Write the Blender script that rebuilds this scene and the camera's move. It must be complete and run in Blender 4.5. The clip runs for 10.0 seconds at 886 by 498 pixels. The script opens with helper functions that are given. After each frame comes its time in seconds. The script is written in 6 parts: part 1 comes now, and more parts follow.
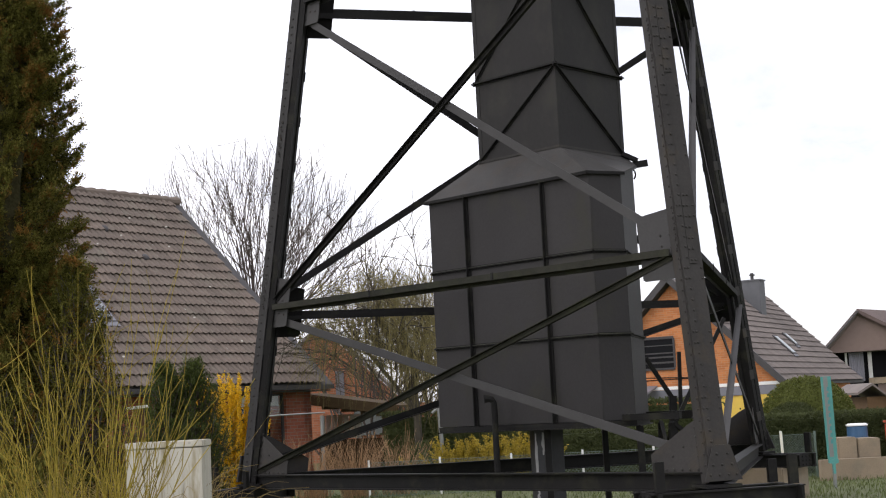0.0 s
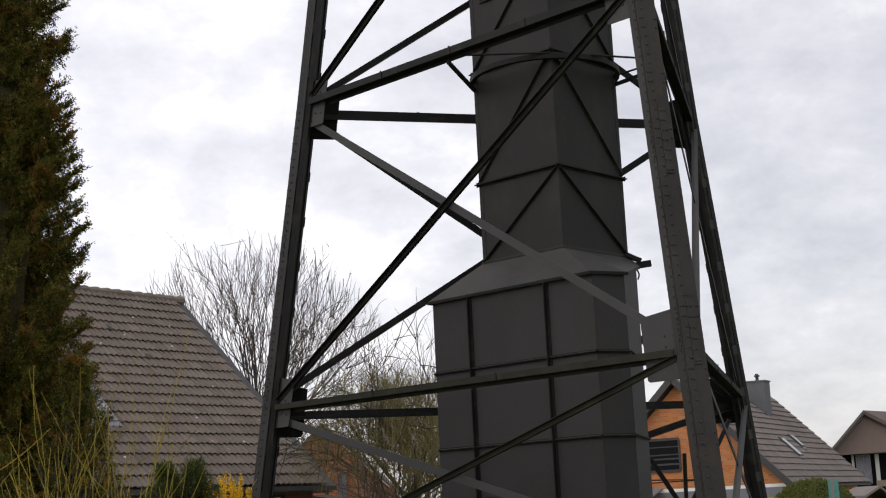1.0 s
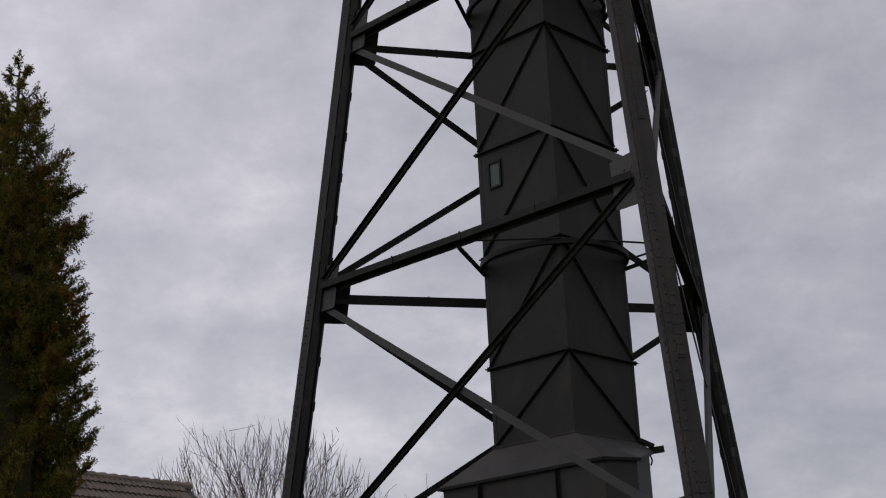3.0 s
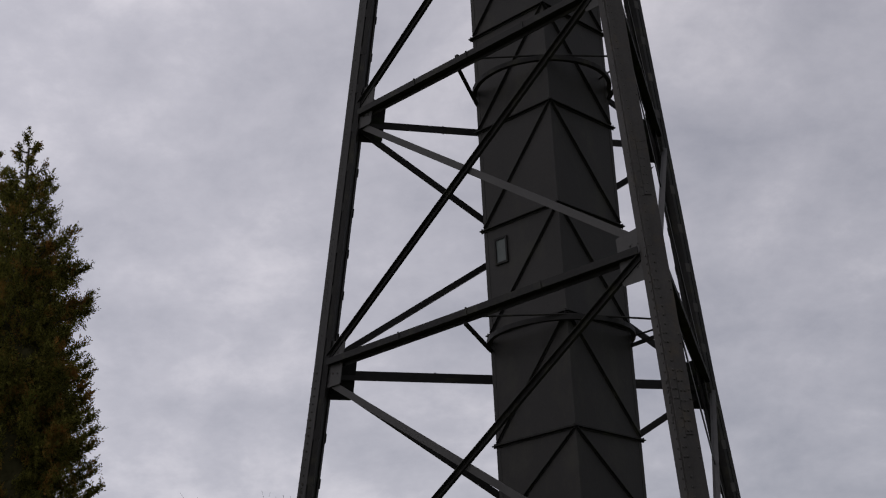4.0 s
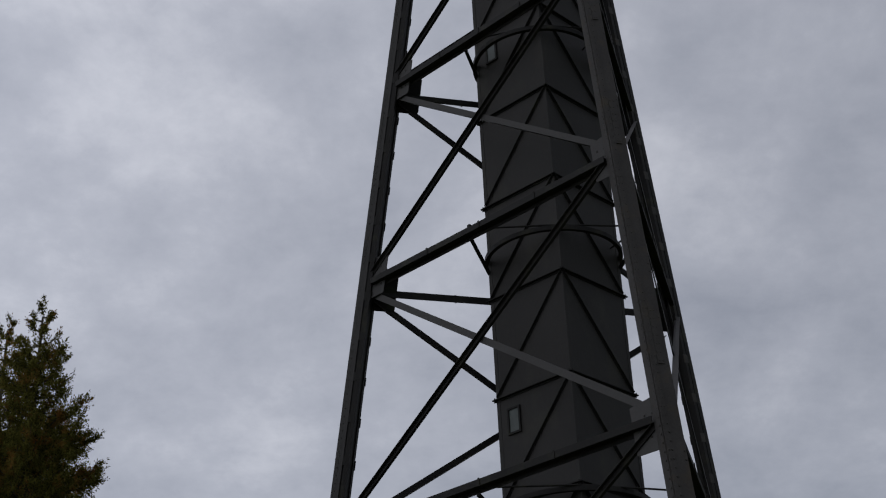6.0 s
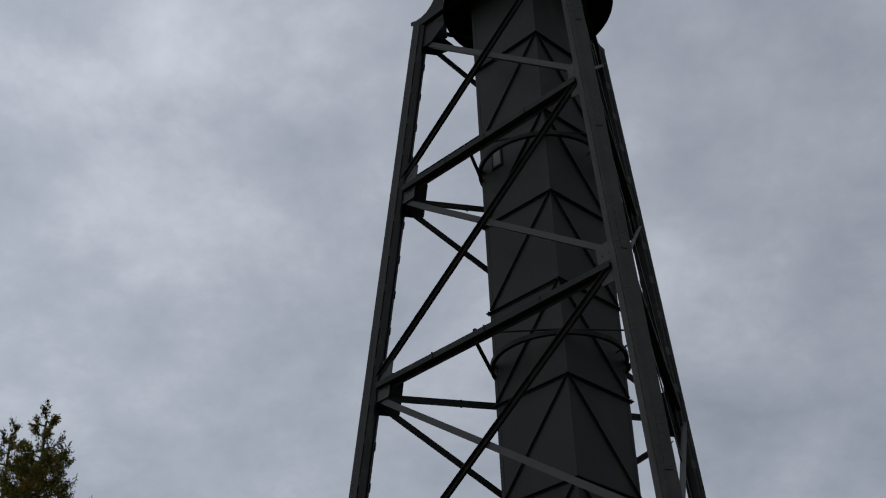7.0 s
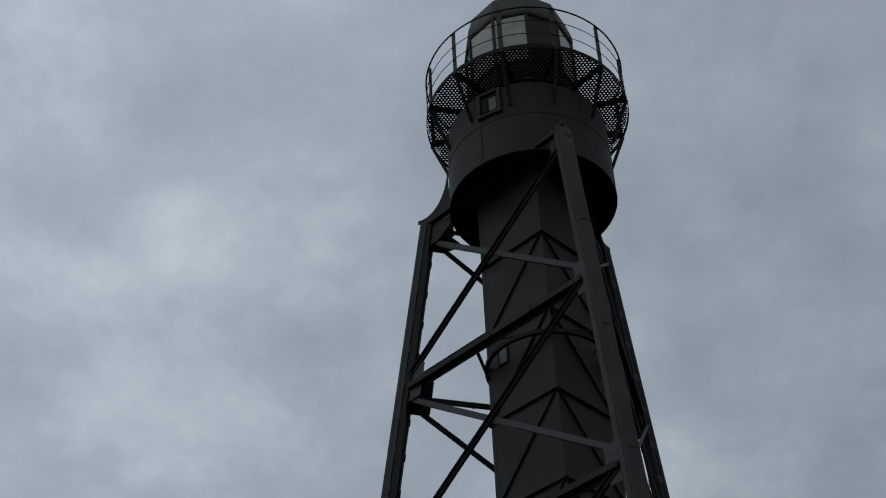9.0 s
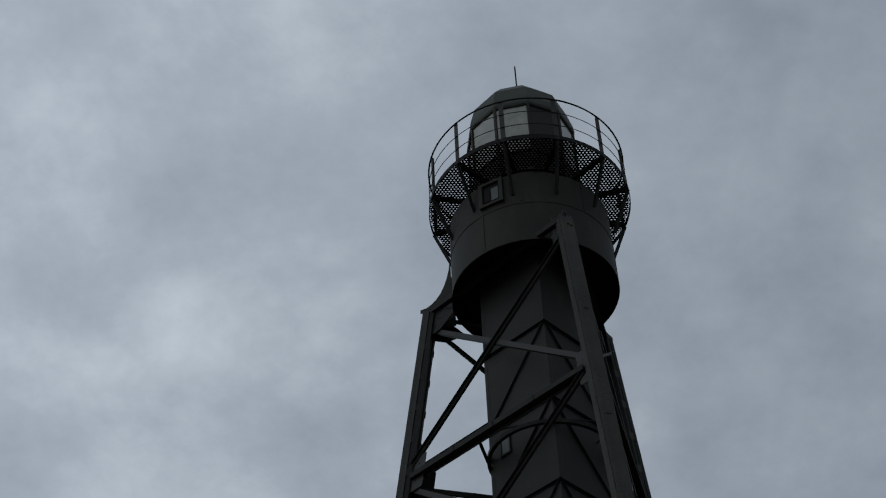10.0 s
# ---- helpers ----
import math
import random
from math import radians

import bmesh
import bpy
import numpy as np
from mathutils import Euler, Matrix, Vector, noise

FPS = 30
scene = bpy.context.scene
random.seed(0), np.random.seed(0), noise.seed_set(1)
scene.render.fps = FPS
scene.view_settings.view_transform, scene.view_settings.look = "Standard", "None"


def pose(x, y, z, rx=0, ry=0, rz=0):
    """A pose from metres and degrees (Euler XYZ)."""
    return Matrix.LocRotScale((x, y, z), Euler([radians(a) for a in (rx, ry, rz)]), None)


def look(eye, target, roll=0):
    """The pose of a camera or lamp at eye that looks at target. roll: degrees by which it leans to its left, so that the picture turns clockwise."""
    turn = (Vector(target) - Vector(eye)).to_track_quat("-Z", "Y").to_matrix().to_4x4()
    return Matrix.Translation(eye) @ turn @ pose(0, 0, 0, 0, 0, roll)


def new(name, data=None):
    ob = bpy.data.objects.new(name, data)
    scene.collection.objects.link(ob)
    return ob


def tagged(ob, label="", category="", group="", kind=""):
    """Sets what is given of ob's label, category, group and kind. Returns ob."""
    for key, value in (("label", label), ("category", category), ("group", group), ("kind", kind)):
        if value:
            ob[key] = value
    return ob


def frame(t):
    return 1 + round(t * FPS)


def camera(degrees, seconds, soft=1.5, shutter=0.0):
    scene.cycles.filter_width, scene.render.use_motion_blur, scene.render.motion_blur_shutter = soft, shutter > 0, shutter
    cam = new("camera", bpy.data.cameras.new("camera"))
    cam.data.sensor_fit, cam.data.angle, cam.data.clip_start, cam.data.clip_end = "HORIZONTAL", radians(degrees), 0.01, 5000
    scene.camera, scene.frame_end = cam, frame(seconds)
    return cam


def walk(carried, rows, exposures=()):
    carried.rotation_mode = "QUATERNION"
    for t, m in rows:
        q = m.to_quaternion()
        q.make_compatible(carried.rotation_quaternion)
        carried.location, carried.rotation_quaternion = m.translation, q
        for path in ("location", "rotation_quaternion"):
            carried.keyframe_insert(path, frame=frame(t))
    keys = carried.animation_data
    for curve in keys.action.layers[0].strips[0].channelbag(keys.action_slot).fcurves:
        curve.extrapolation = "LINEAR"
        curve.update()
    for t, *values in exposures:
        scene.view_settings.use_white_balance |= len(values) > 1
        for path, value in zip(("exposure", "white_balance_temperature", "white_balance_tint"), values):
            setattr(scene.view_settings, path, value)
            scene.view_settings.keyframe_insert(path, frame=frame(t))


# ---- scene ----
# ---- camera: stands still beside the cabinet and tilts up the tower ----
EYE = 1.6
cam = camera(34.82, 10.0, soft=1.15)
ROWS = [
    (0.0, 6.505, -0.404, -2.9), (0.5, 8.38, -0.408, -2.871), (1.0, 10.557, -0.454, -2.789), (1.5, 12.495, -0.482, -2.745),
    (2.0, 14.89, -0.5, -2.753), (2.5, 16.527, -0.446, -2.775), (4.0, 21.119, -0.264, -2.703), (4.5, 22.625, -0.197, -2.663),
    (5.0, 24.446, -0.162, -2.648), (5.5, 26.145, -0.102, -2.655), (7.0, 32.197, -0.016, -2.527), (7.5, 34.43, -0.046, -2.556),
    (8.0, 36.4, -0.064, -2.502), (8.5, 38.31, -0.086, -2.458), (9.0, 40.187, -0.115, -2.38), (9.5, 42.076, -0.159, -2.419),
    (10.0, 43.799, -0.187, -2.339)]
EXPOSE = [(0.0, 1.80, 6850, 14), (0.5, 1.60, 6850, 13), (1.0, 1.26, 7000, 13), (1.5, 0.98, 6850, 12.5), (2.0, 0.70, 6850, 13.5), (2.5, 0.50, 6780, 16), (4.0, 0.33, 6740, 16.5),
          (5.0, 0.24, 6560, 15), (7.0, 0.08, 6230, 8), (8.0, -0.02, 6070, 5), (10.0, -0.10, 6050, 3)]
walk(cam, [(t, pose(0, 0, EYE, 0, 0, yaw) @ pose(0, 0, 0, 90 + pitch) @ pose(0, 0, 0, 0, 0, roll)) for t, pitch, yaw, roll in ROWS], EXPOSE)

# ---- light: an overcast sky and a very soft sun ----
SUN_EL, SUN_ROT = 40.0, 245.0
world = bpy.data.worlds.new("overcast_sky")
scene.world = world
world.use_nodes = True
wt = world.node_tree
wt.nodes.clear()


def wn(kind, **kw):
    n = wt.nodes.new(kind)
    for k, val in kw.items():
        n.inputs[k].default_value = val
    return n


w_out = wn("ShaderNodeOutputWorld")
w_sky = wt.nodes.new("ShaderNodeTexSky")
w_sky.sky_type, w_sky.sun_disc = "NISHITA", False
w_sky.sun_elevation, w_sky.sun_rotation = radians(SUN_EL), radians(SUN_ROT)
w_bg1 = wn("ShaderNodeBackground", Strength=0.012)
wt.links.new(w_sky.outputs["Color"], w_bg1.inputs["Color"])
# the cloud layer lies on a plane high over the place, so that it flattens towards the horizon
w_co = wt.nodes.new("ShaderNodeTexCoord")
w_sep = wt.nodes.new("ShaderNodeSeparateXYZ")
wt.links.new(w_co.outputs["Generated"], w_sep.inputs[0])


def wmath(op, a, b):
    n = wt.nodes.new("ShaderNodeMath")
    n.operation = op
    for i, s in enumerate((a, b)):
        if isinstance(s, (int, float)):
            n.inputs[i].default_value = s
        else:
            wt.links.new(s, n.inputs[i])
    return n.outputs[0]


w_z = wmath("ADD", wmath("MAXIMUM", w_sep.outputs[2], 0.0), 0.45)
w_cmb = wt.nodes.new("ShaderNodeCombineXYZ")
w_cmb.inputs[2].default_value = 3.7
wt.links.new(wmath("DIVIDE", w_sep.outputs[0], w_z), w_cmb.inputs[0])
wt.links.new(wmath("DIVIDE", w_sep.outputs[1], w_z), w_cmb.inputs[1])
w_n1 = wn("ShaderNodeTexNoise", Scale=7.6, Detail=10.0, Roughness=0.61, Distortion=0.08)
w_n2 = wn("ShaderNodeTexNoise", Scale=2.2, Detail=4.0, Roughness=0.5)
for n in (w_n1, w_n2):
    wt.links.new(w_cmb.outputs[0], n.inputs["Vector"])
w_mix = wmath("ADD", wmath("MULTIPLY", w_n1.outputs["Fac"], 0.62), wmath("MULTIPLY", w_n2.outputs["Fac"], 0.38))
# where the layer is thin or thick: azimuth, elevation, radius in degrees, and by how much
for az, el, rad, gain in ((-12.9, 40.4, 2.4, 0.025), (-16.5, 42.0, 13.0, 0.07), (14.7, 37.6, 9.0, -0.05)):
    w_spot = wt.nodes.new("ShaderNodeVectorMath")
    w_spot.operation = "DOT_PRODUCT"
    w_spot.inputs[1].default_value = (math.sin(radians(az)) * math.cos(radians(el)), math.cos(radians(az)) * math.cos(radians(el)), math.sin(radians(el)))
    wt.links.new(w_co.outputs["Generated"], w_spot.inputs[0])
    w_fall = wt.nodes.new("ShaderNodeMapRange")
    w_fall.interpolation_type = "SMOOTHSTEP"
    for k, val in (("From Min", math.cos(radians(rad))), ("From Max", 1.0), ("To Min", 0.0), ("To Max", gain)):
        w_fall.inputs[k].default_value = val
    wt.links.new(w_spot.outputs["Value"], w_fall.inputs["Value"])
    w_mix = wmath("ADD", w_mix, w_fall.outputs[0])
w_ramp = wt.nodes.new("ShaderNodeValToRGB")
w_ramp.color_ramp.elements[0].position, w_ramp.color_ramp.elements[0].color = 0.36, (0.290, 0.304, 0.343, 1)
w_ramp.color_ramp.elements[1].position, w_ramp.color_ramp.elements[1].color = 0.70, (0.560, 0.570, 0.605, 1)
w_mid = w_ramp.color_ramp.elements.new(0.53)
w_mid.color = (0.392, 0.405, 0.445, 1)
wt.links.new(w_mix, w_ramp.inputs["Fac"])
# thicker and duller low over the horizon
w_low = wt.nodes.new("ShaderNodeMapRange")
for k, val in (("From Min", 0.10), ("From Max", 0.35), ("To Min", 1.0), ("To Max", 0.0)):
    w_low.inputs[k].default_value = val
wt.links.new(w_sep.outputs[2], w_low.inputs["Value"])
w_pow = wmath("POWER", w_low.outputs[0], 1.15)
w_tint = wt.nodes.new("ShaderNodeMix")
w_tint.data_type, w_tint.blend_type = "RGBA", "ADD"
wt.links.new(wmath("MULTIPLY", w_pow, 1.0), w_tint.inputs["Factor"])
wt.links.new(w_ramp.outputs["Color"], w_tint.inputs["A"])
w_tint.inputs["B"].default_value = (-0.165, -0.172, -0.184, 1)
w_bg2 = wn("ShaderNodeBackground")
wt.links.new(w_tint.outputs["Result"], w_bg2.inputs["Color"])
# the clouds are thinner on the sun's side
w_dot = wt.nodes.new("ShaderNodeVectorMath")
w_dot.operation = "DOT_PRODUCT"
w_dot.inputs[1].default_value = (math.sin(radians(SUN_ROT)), math.cos(radians(SUN_ROT)), 0.25)
wt.links.new(w_co.outputs["Generated"], w_dot.inputs[0])
wt.links.new(wmath("ADD", wmath("MULTIPLY", w_dot.outputs["Value"], 0.46), 1.0), w_bg2.inputs["Strength"])
w_add = wt.nodes.new("ShaderNodeAddShader")
wt.links.new(w_bg1.outputs[0], w_add.inputs[0])
wt.links.new(w_bg2.outputs[0], w_add.inputs[1])
wt.links.new(w_add.outputs[0], w_out.inputs["Surface"])

sun = new("sun", bpy.data.lights.new("sun", "SUN"))
sun.data.energy, sun.data.angle, sun.data.color = 0.15, radians(25), (1.0, 0.95, 0.88)
_az = radians(SUN_ROT)
sun.matrix_world = look((0, 0, 60), (-60 * math.sin(_az) / math.tan(radians(SUN_EL)), -60 * math.cos(_az) / math.tan(radians(SUN_EL)), 0))


# ---- materials ----
def material(name, base, rough=0.6, metal=0.0, var=0.25, scale=6.0, fine=60.0, bump=0.15, bump_dist=0.01, stain=None, stain_amt=0.0, stain_scale=1.5,
             island=0.0, per_object=0.0, stretch=(1, 1, 1), spec=0.5):
    """A surface with large and fine variation, stains with their own shape, and relief."""
    m = bpy.data.materials.new(name)
    m.use_nodes = True
    nt = m.node_tree
    b = nt.nodes["Principled BSDF"]
    b.inputs["Roughness"].default_value, b.inputs["Metallic"].default_value = rough, metal
    b.inputs["Specular IOR Level"].default_value = spec
    co = nt.nodes.new("ShaderNodeTexCoord")
    mp = nt.nodes.new("ShaderNodeMapping")
    mp.inputs["Scale"].default_value = stretch
    geo = nt.nodes.new("ShaderNodeNewGeometry")
    nt.links.new(geo.outputs["Position"], mp.inputs["Vector"])

    def noise_tex(sc, det=4.0, ro=0.55):
        n = nt.nodes.new("ShaderNodeTexNoise")
        n.inputs["Scale"].default_value, n.inputs["Detail"].default_value, n.inputs["Roughness"].default_value = sc, det, ro
        nt.links.new(mp.outputs[0], n.inputs["Vector"])
        return n.outputs["Fac"]

    def arith(op, a, c):
        n = nt.nodes.new("ShaderNodeMath")
        n.operation = op
        for i, s in enumerate((a, c)):
            if isinstance(s, (int, float)):
                n.inputs[i].default_value = s
            else:
                nt.links.new(s, n.inputs[i])
        return n.outputs[0]

    big, small = noise_tex(scale), noise_tex(fine, 3.0)
    k = arith("ADD", arith("MULTIPLY", arith("SUBTRACT", big, 0.5), var * 2.2), arith("MULTIPLY", arith("SUBTRACT", small, 0.5), var * 1.2))
    if island:
        k = arith("ADD", k, arith("MULTIPLY", arith("SUBTRACT", geo.outputs["Random Per Island"], 0.5), island * 2))
    if per_object:
        oi = nt.nodes.new("ShaderNodeObjectInfo")
        k = arith("ADD", k, arith("MULTIPLY", arith("SUBTRACT", oi.outputs["Random"], 0.5), per_object * 2))
    k = arith("MAXIMUM", arith("ADD", k, 1.0), 0.15)
    vm = nt.nodes.new("ShaderNodeVectorMath")
    vm.operation = "SCALE"
    vm.inputs[0].default_value = base
    nt.links.new(k, vm.inputs["Scale"])
    colour = vm.outputs[0]
    if stain:
        n = noise_tex(stain_scale, 6.0, 0.62)
        r = nt.nodes.new("ShaderNodeMapRange")
        for key, val in (("From Min", 0.53), ("From Max", 0.68), ("To Min", 0.0), ("To Max", stain_amt)):
            r.inputs[key].default_value = val
        nt.links.new(n, r.inputs["Value"])
        mx = nt.nodes.new("ShaderNodeMix")
        mx.data_type = "RGBA"
        nt.links.new(r.outputs[0], mx.inputs["Factor"])
        nt.links.new(colour, mx.inputs["A"])
        mx.inputs["B"].default_value = (*stain, 1)
        colour = mx.outputs["Result"]
    nt.links.new(colour, b.inputs["Base Color"])
    if bump:
        bn = nt.nodes.new("ShaderNodeBump")
        bn.inputs["Strength"].default_value, bn.inputs["Distance"].default_value = bump, bump_dist
        nt.links.new(arith("ADD", small, arith("MULTIPLY", big, 0.8)), bn.inputs["Height"])
        nt.links.new(bn.outputs[0], b.inputs["Normal"])
    return m


def brick_material(name, brick, mortar, across):
    """Brickwork too far off to pick apart: running bond at true size, on the wall's own axis across."""
    m = material(name, brick, 0.85, var=0.2, bump=0)
    nt = m.node_tree
    b = nt.nodes["Principled BSDF"]
    geo = nt.nodes.new("ShaderNodeNewGeometry")
    dot = nt.nodes.new("ShaderNodeVectorMath")
    dot.operation = "DOT_PRODUCT"
    dot.inputs[1].default_value = across
    sp = nt.nodes.new("ShaderNodeSeparateXYZ")
    cb = nt.nodes.new("ShaderNodeCombineXYZ")
    nt.links.new(geo.outputs["Position"], dot.inputs[0])
    nt.links.new(geo.outputs["Position"], sp.inputs[0])
    nt.links.new(dot.outputs["Value"], cb.inputs[0])
    nt.links.new(sp.outputs[2], cb.inputs[1])
    t = nt.nodes.new("ShaderNodeTexBrick")
    t.inputs["Scale"].default_value = 1.0
    for key, val in (("Brick Width", 0.25), ("Row Height", 0.0833), ("Mortar Size", 0.006), ("Bias", -0.2)):
        t.inputs[key].default_value = val
    t.inputs["Color1"].default_value = (*brick, 1)
    t.inputs["Color2"].default_value = (brick[0] * 0.7, brick[1] * 0.62, brick[2] * 0.6, 1)
    t.inputs["Mortar"].default_value = (*mortar, 1)
    nt.links.new(cb.outputs[0], t.inputs["Vector"])
    nt.links.new(t.outputs["Color"], b.inputs["Base Color"])
    bn = nt.nodes.new("ShaderNodeBump")
    bn.invert = True
    bn.inputs["Strength"].default_value, bn.inputs["Distance"].default_value = 0.5, 0.01
    nt.links.new(t.outputs["Fac"], bn.inputs["Height"])
    nt.links.new(bn.outputs[0], b.inputs["Normal"])
    return m


def glass_material(name, tint=(0.8, 0.85, 0.85), rough=0.03):
    m = bpy.data.materials.new(name)
    m.use_nodes = True
    b = m.node_tree.nodes["Principled BSDF"]
    b.inputs["Base Color"].default_value = (*tint, 1)
    b.inputs["Roughness"].default_value, b.inputs["Transmission Weight"].default_value, b.inputs["IOR"].default_value = rough, 1.0, 1.45
    return m


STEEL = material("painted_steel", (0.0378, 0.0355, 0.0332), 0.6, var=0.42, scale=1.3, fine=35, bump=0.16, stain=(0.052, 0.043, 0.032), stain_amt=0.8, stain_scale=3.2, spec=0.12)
# Lit copy of the tower paint: the light is put into the colour.
STEEL_LIT = material("steel_paint_lit", (0.050, 0.0488, 0.0478), 0.6, var=0.2, scale=2.0, fine=40, bump=0.12, per_object=0.1, spec=0.12)
# Dark copy: on back, inner and upper members the shade is in the colour.
STEEL_DARK = material("steel_paint_dark", (0.0132, 0.0127, 0.0122), 0.6, var=0.35, scale=2.0, fine=40, bump=0.15, stain=(0.034, 0.034, 0.022), stain_amt=0.6, stain_scale=3.0, per_object=0.12, spec=0.12)
SHEET = material("painted_sheet_steel", (0.0288, 0.0278, 0.0268), 0.62, var=0.2, scale=0.9, fine=25, bump=0.1, bump_dist=0.015, stain=(0.042, 0.041, 0.034), stain_amt=0.6, stain_scale=1.6, stretch=(1, 1, 0.7), spec=0.12)
BOXPAINT = material("weathered_sheet_paint", (0.0370, 0.0352, 0.0348), 0.62, var=0.2, scale=1.1, fine=30, bump=0.12, bump_dist=0.02, stain=(0.042, 0.041, 0.031), stain_amt=0.6, stain_scale=1.8, per_object=0.08, stretch=(1, 1, 0.75), spec=0.12)
ROOFSHEET = material("weathered_roof_sheet", (0.046, 0.0445, 0.042), 0.6, var=0.35, scale=2.0, fine=30, bump=0.15, stain=(0.055, 0.045, 0.036), stain_amt=0.5, stain_scale=3.0, spec=0.12)
BRACE = material("lichened_steel_bar", (0.0270, 0.0268, 0.0205), 0.7, var=0.4, scale=2.5, fine=40, bump=0.2, stain=(0.040, 0.043, 0.024), stain_amt=0.7, stain_scale=3.5, spec=0.1)
# Near-black base holds the back faces' shade; the green stain is moss.
STEEL_MOSS_SHADE = material("mossed_steel_shade", (0.0095, 0.0092, 0.0085), 0.75, var=0.35, scale=2.0, fine=40, bump=0.2, stain=(0.020, 0.026, 0.011), stain_amt=0.8, stain_scale=3.5, spec=0.08)
CLAD = material("slate_cladding", (0.088, 0.090, 0.096), 0.65, var=0.2, scale=3, fine=40, bump=0.15)
TIMBER = material("brown_garden_timber", (0.070, 0.047, 0.024), 0.85, spec=0.15, var=0.3, scale=4, fine=40, bump=0.2, stretch=(1, 1, 3))
MOSS = material("mossy_edge", (0.030, 0.031, 0.017), 0.9, var=0.5, scale=6, fine=60, bump=0.5)
GREENSHEET = material("green_grey_paint", (0.0215, 0.0200, 0.0162), 0.6, var=0.35, scale=1.2, fine=30, bump=0.1, stain=(0.032, 0.031, 0.023), stain_amt=0.6, stain_scale=2.2, stretch=(1, 1, 0.5), spec=0.12)
DOMEPAINT = material("weathered_green_sheet", (0.030, 0.033, 0.026), 0.55, var=0.35, scale=1.4, fine=30, bump=0.1, stain=(0.050, 0.052, 0.040), stain_amt=0.6, stain_scale=2.0, spec=0.15)
COLUMN = material("column_paint", (0.030, 0.031, 0.034), 0.6, var=0.3, scale=3, fine=30, bump=0.2, stain=(0.055, 0.055, 0.055), stain_amt=0.7, stain_scale=4)
GLASS = glass_material("clear_glass")
# Opaque pale beige pane, uneven in tone.
PALE_PANE = material("pale_opaque_pane", (0.20, 0.197, 0.165), 0.12, var=0.4, scale=2.2, fine=9, bump=0)
MILK = material("clouded_pane", (0.20, 0.22, 0.215), 0.15, var=0.12, scale=3, bump=0)
# Opaque dark grey pane, slightly uneven in tone.
DIM_PANE = material("dim_grey_pane", (0.075, 0.086, 0.084), 0.5, var=0.2, scale=5, bump=0, spec=0.15)
# White patches are a reflection painted into the glass colour.
ROOFGLASS = material("roof_glass_painted_glints", (0.05, 0.055, 0.055), 0.15, var=0.5, scale=9, fine=30, bump=0, stain=(0.42, 0.43, 0.42), stain_amt=0.9, stain_scale=7)
# Near-black: puts the shade of unlit insides into colour; also on the gallery rim.
DARK = material("near_black", (0.008, 0.008, 0.009), 0.7, var=0.1, bump=0, spec=0.1)
CREAM = material("lens_cream", (0.75, 0.73, 0.62), 0.4, var=0.05, bump=0)
CONCRETE = material("weathered_concrete", (0.25, 0.195, 0.132), 0.9, var=0.25, scale=2, fine=40, bump=0.4, stain=(0.14, 0.13, 0.10), stain_amt=0.6)
CABINET = material("weathered_white_board", (0.43, 0.41, 0.34), 0.75, var=0.2, scale=3, fine=50, bump=0.2, stain=(0.25, 0.21, 0.12), stain_amt=0.9, stain_scale=2.6, stretch=(4.5, 4.5, 0.6))
TILE = material("concrete_roof_tile", (0.126, 0.098, 0.078), 0.85, var=0.26, scale=1.2, fine=40, bump=0.4, stain=(0.155, 0.142, 0.110), stain_amt=0.5, stain_scale=2.0, per_object=0.14, island=0.14)
TILE_B = material("brown_roof_tile", (0.150, 0.126, 0.112), 0.85, var=0.2, scale=1.2, fine=40, bump=0.4, stain=(0.10, 0.09, 0.08), stain_amt=0.5, per_object=0.12, island=0.12)
SLATE = material("dark_verge_board", (0.045, 0.042, 0.042), 0.7, var=0.2, bump=0.1)
TILE_ROOF_3 = material("red_brown_roof_tile", (0.105, 0.075, 0.066), 0.85, var=0.25, scale=1.5, fine=25, bump=0.4)
CURTAIN = material("pale_curtain", (0.50, 0.50, 0.47), 0.8, var=0.15, scale=4, bump=0)
ZINC = material("grey_cladding", (0.16, 0.16, 0.18), 0.5, var=0.12, scale=4, bump=0.1)
WOOD = material("aged_timber", (0.105, 0.056, 0.022), 0.8, var=0.35, scale=3, fine=50, bump=0.3, stretch=(1, 1, 0.3))
PRIMER = material("bare_primer", (0.34, 0.34, 0.33), 0.8, var=0.3, scale=12, bump=0.1)
WHITE = material("white_paint", (0.75, 0.75, 0.72), 0.5, var=0.06, bump=0)
PLASTER = material("brown_render", (0.155, 0.112, 0.092), 0.85, var=0.12, bump=0.2)
YELLOW = material("yellow_painted_wall", (0.62, 0.42, 0.07), 0.7, var=0.1, bump=0.05)
TEAL = material("teal_marker_plastic", (0.065, 0.285, 0.25), 0.45, var=0.12, scale=4, bump=0.05)
TEAL_DARK = material("dark_teal_mark", (0.05, 0.24, 0.23), 0.5, var=0.1, bump=0)
BLUE = material("blue_plastic", (0.03, 0.09, 0.18), 0.4, var=0.1, bump=0)
REDP = material("red_plastic", (0.40, 0.07, 0.03), 0.5, var=0.1, bump=0)
GALV = material("galvanised_steel", (0.21, 0.22, 0.205), 0.5, metal=0.4, var=0.15, bump=0)
WIRE = material("green_wire", (0.10, 0.14, 0.11), 0.5, var=0.1, bump=0)
BARK = material("bark", (0.055, 0.046, 0.031), 0.9, var=0.3, scale=3, fine=30, bump=0.5, stain=(0.075, 0.088, 0.034), stain_amt=0.6)
TWIG = material("winter_twig", (0.060, 0.046, 0.036), 0.85, var=0.25, scale=2, bump=0)
WILLOWTWIG = material("willow_twig", (0.135, 0.112, 0.034), 0.8, var=0.3, scale=1.5, bump=0, island=0.25)
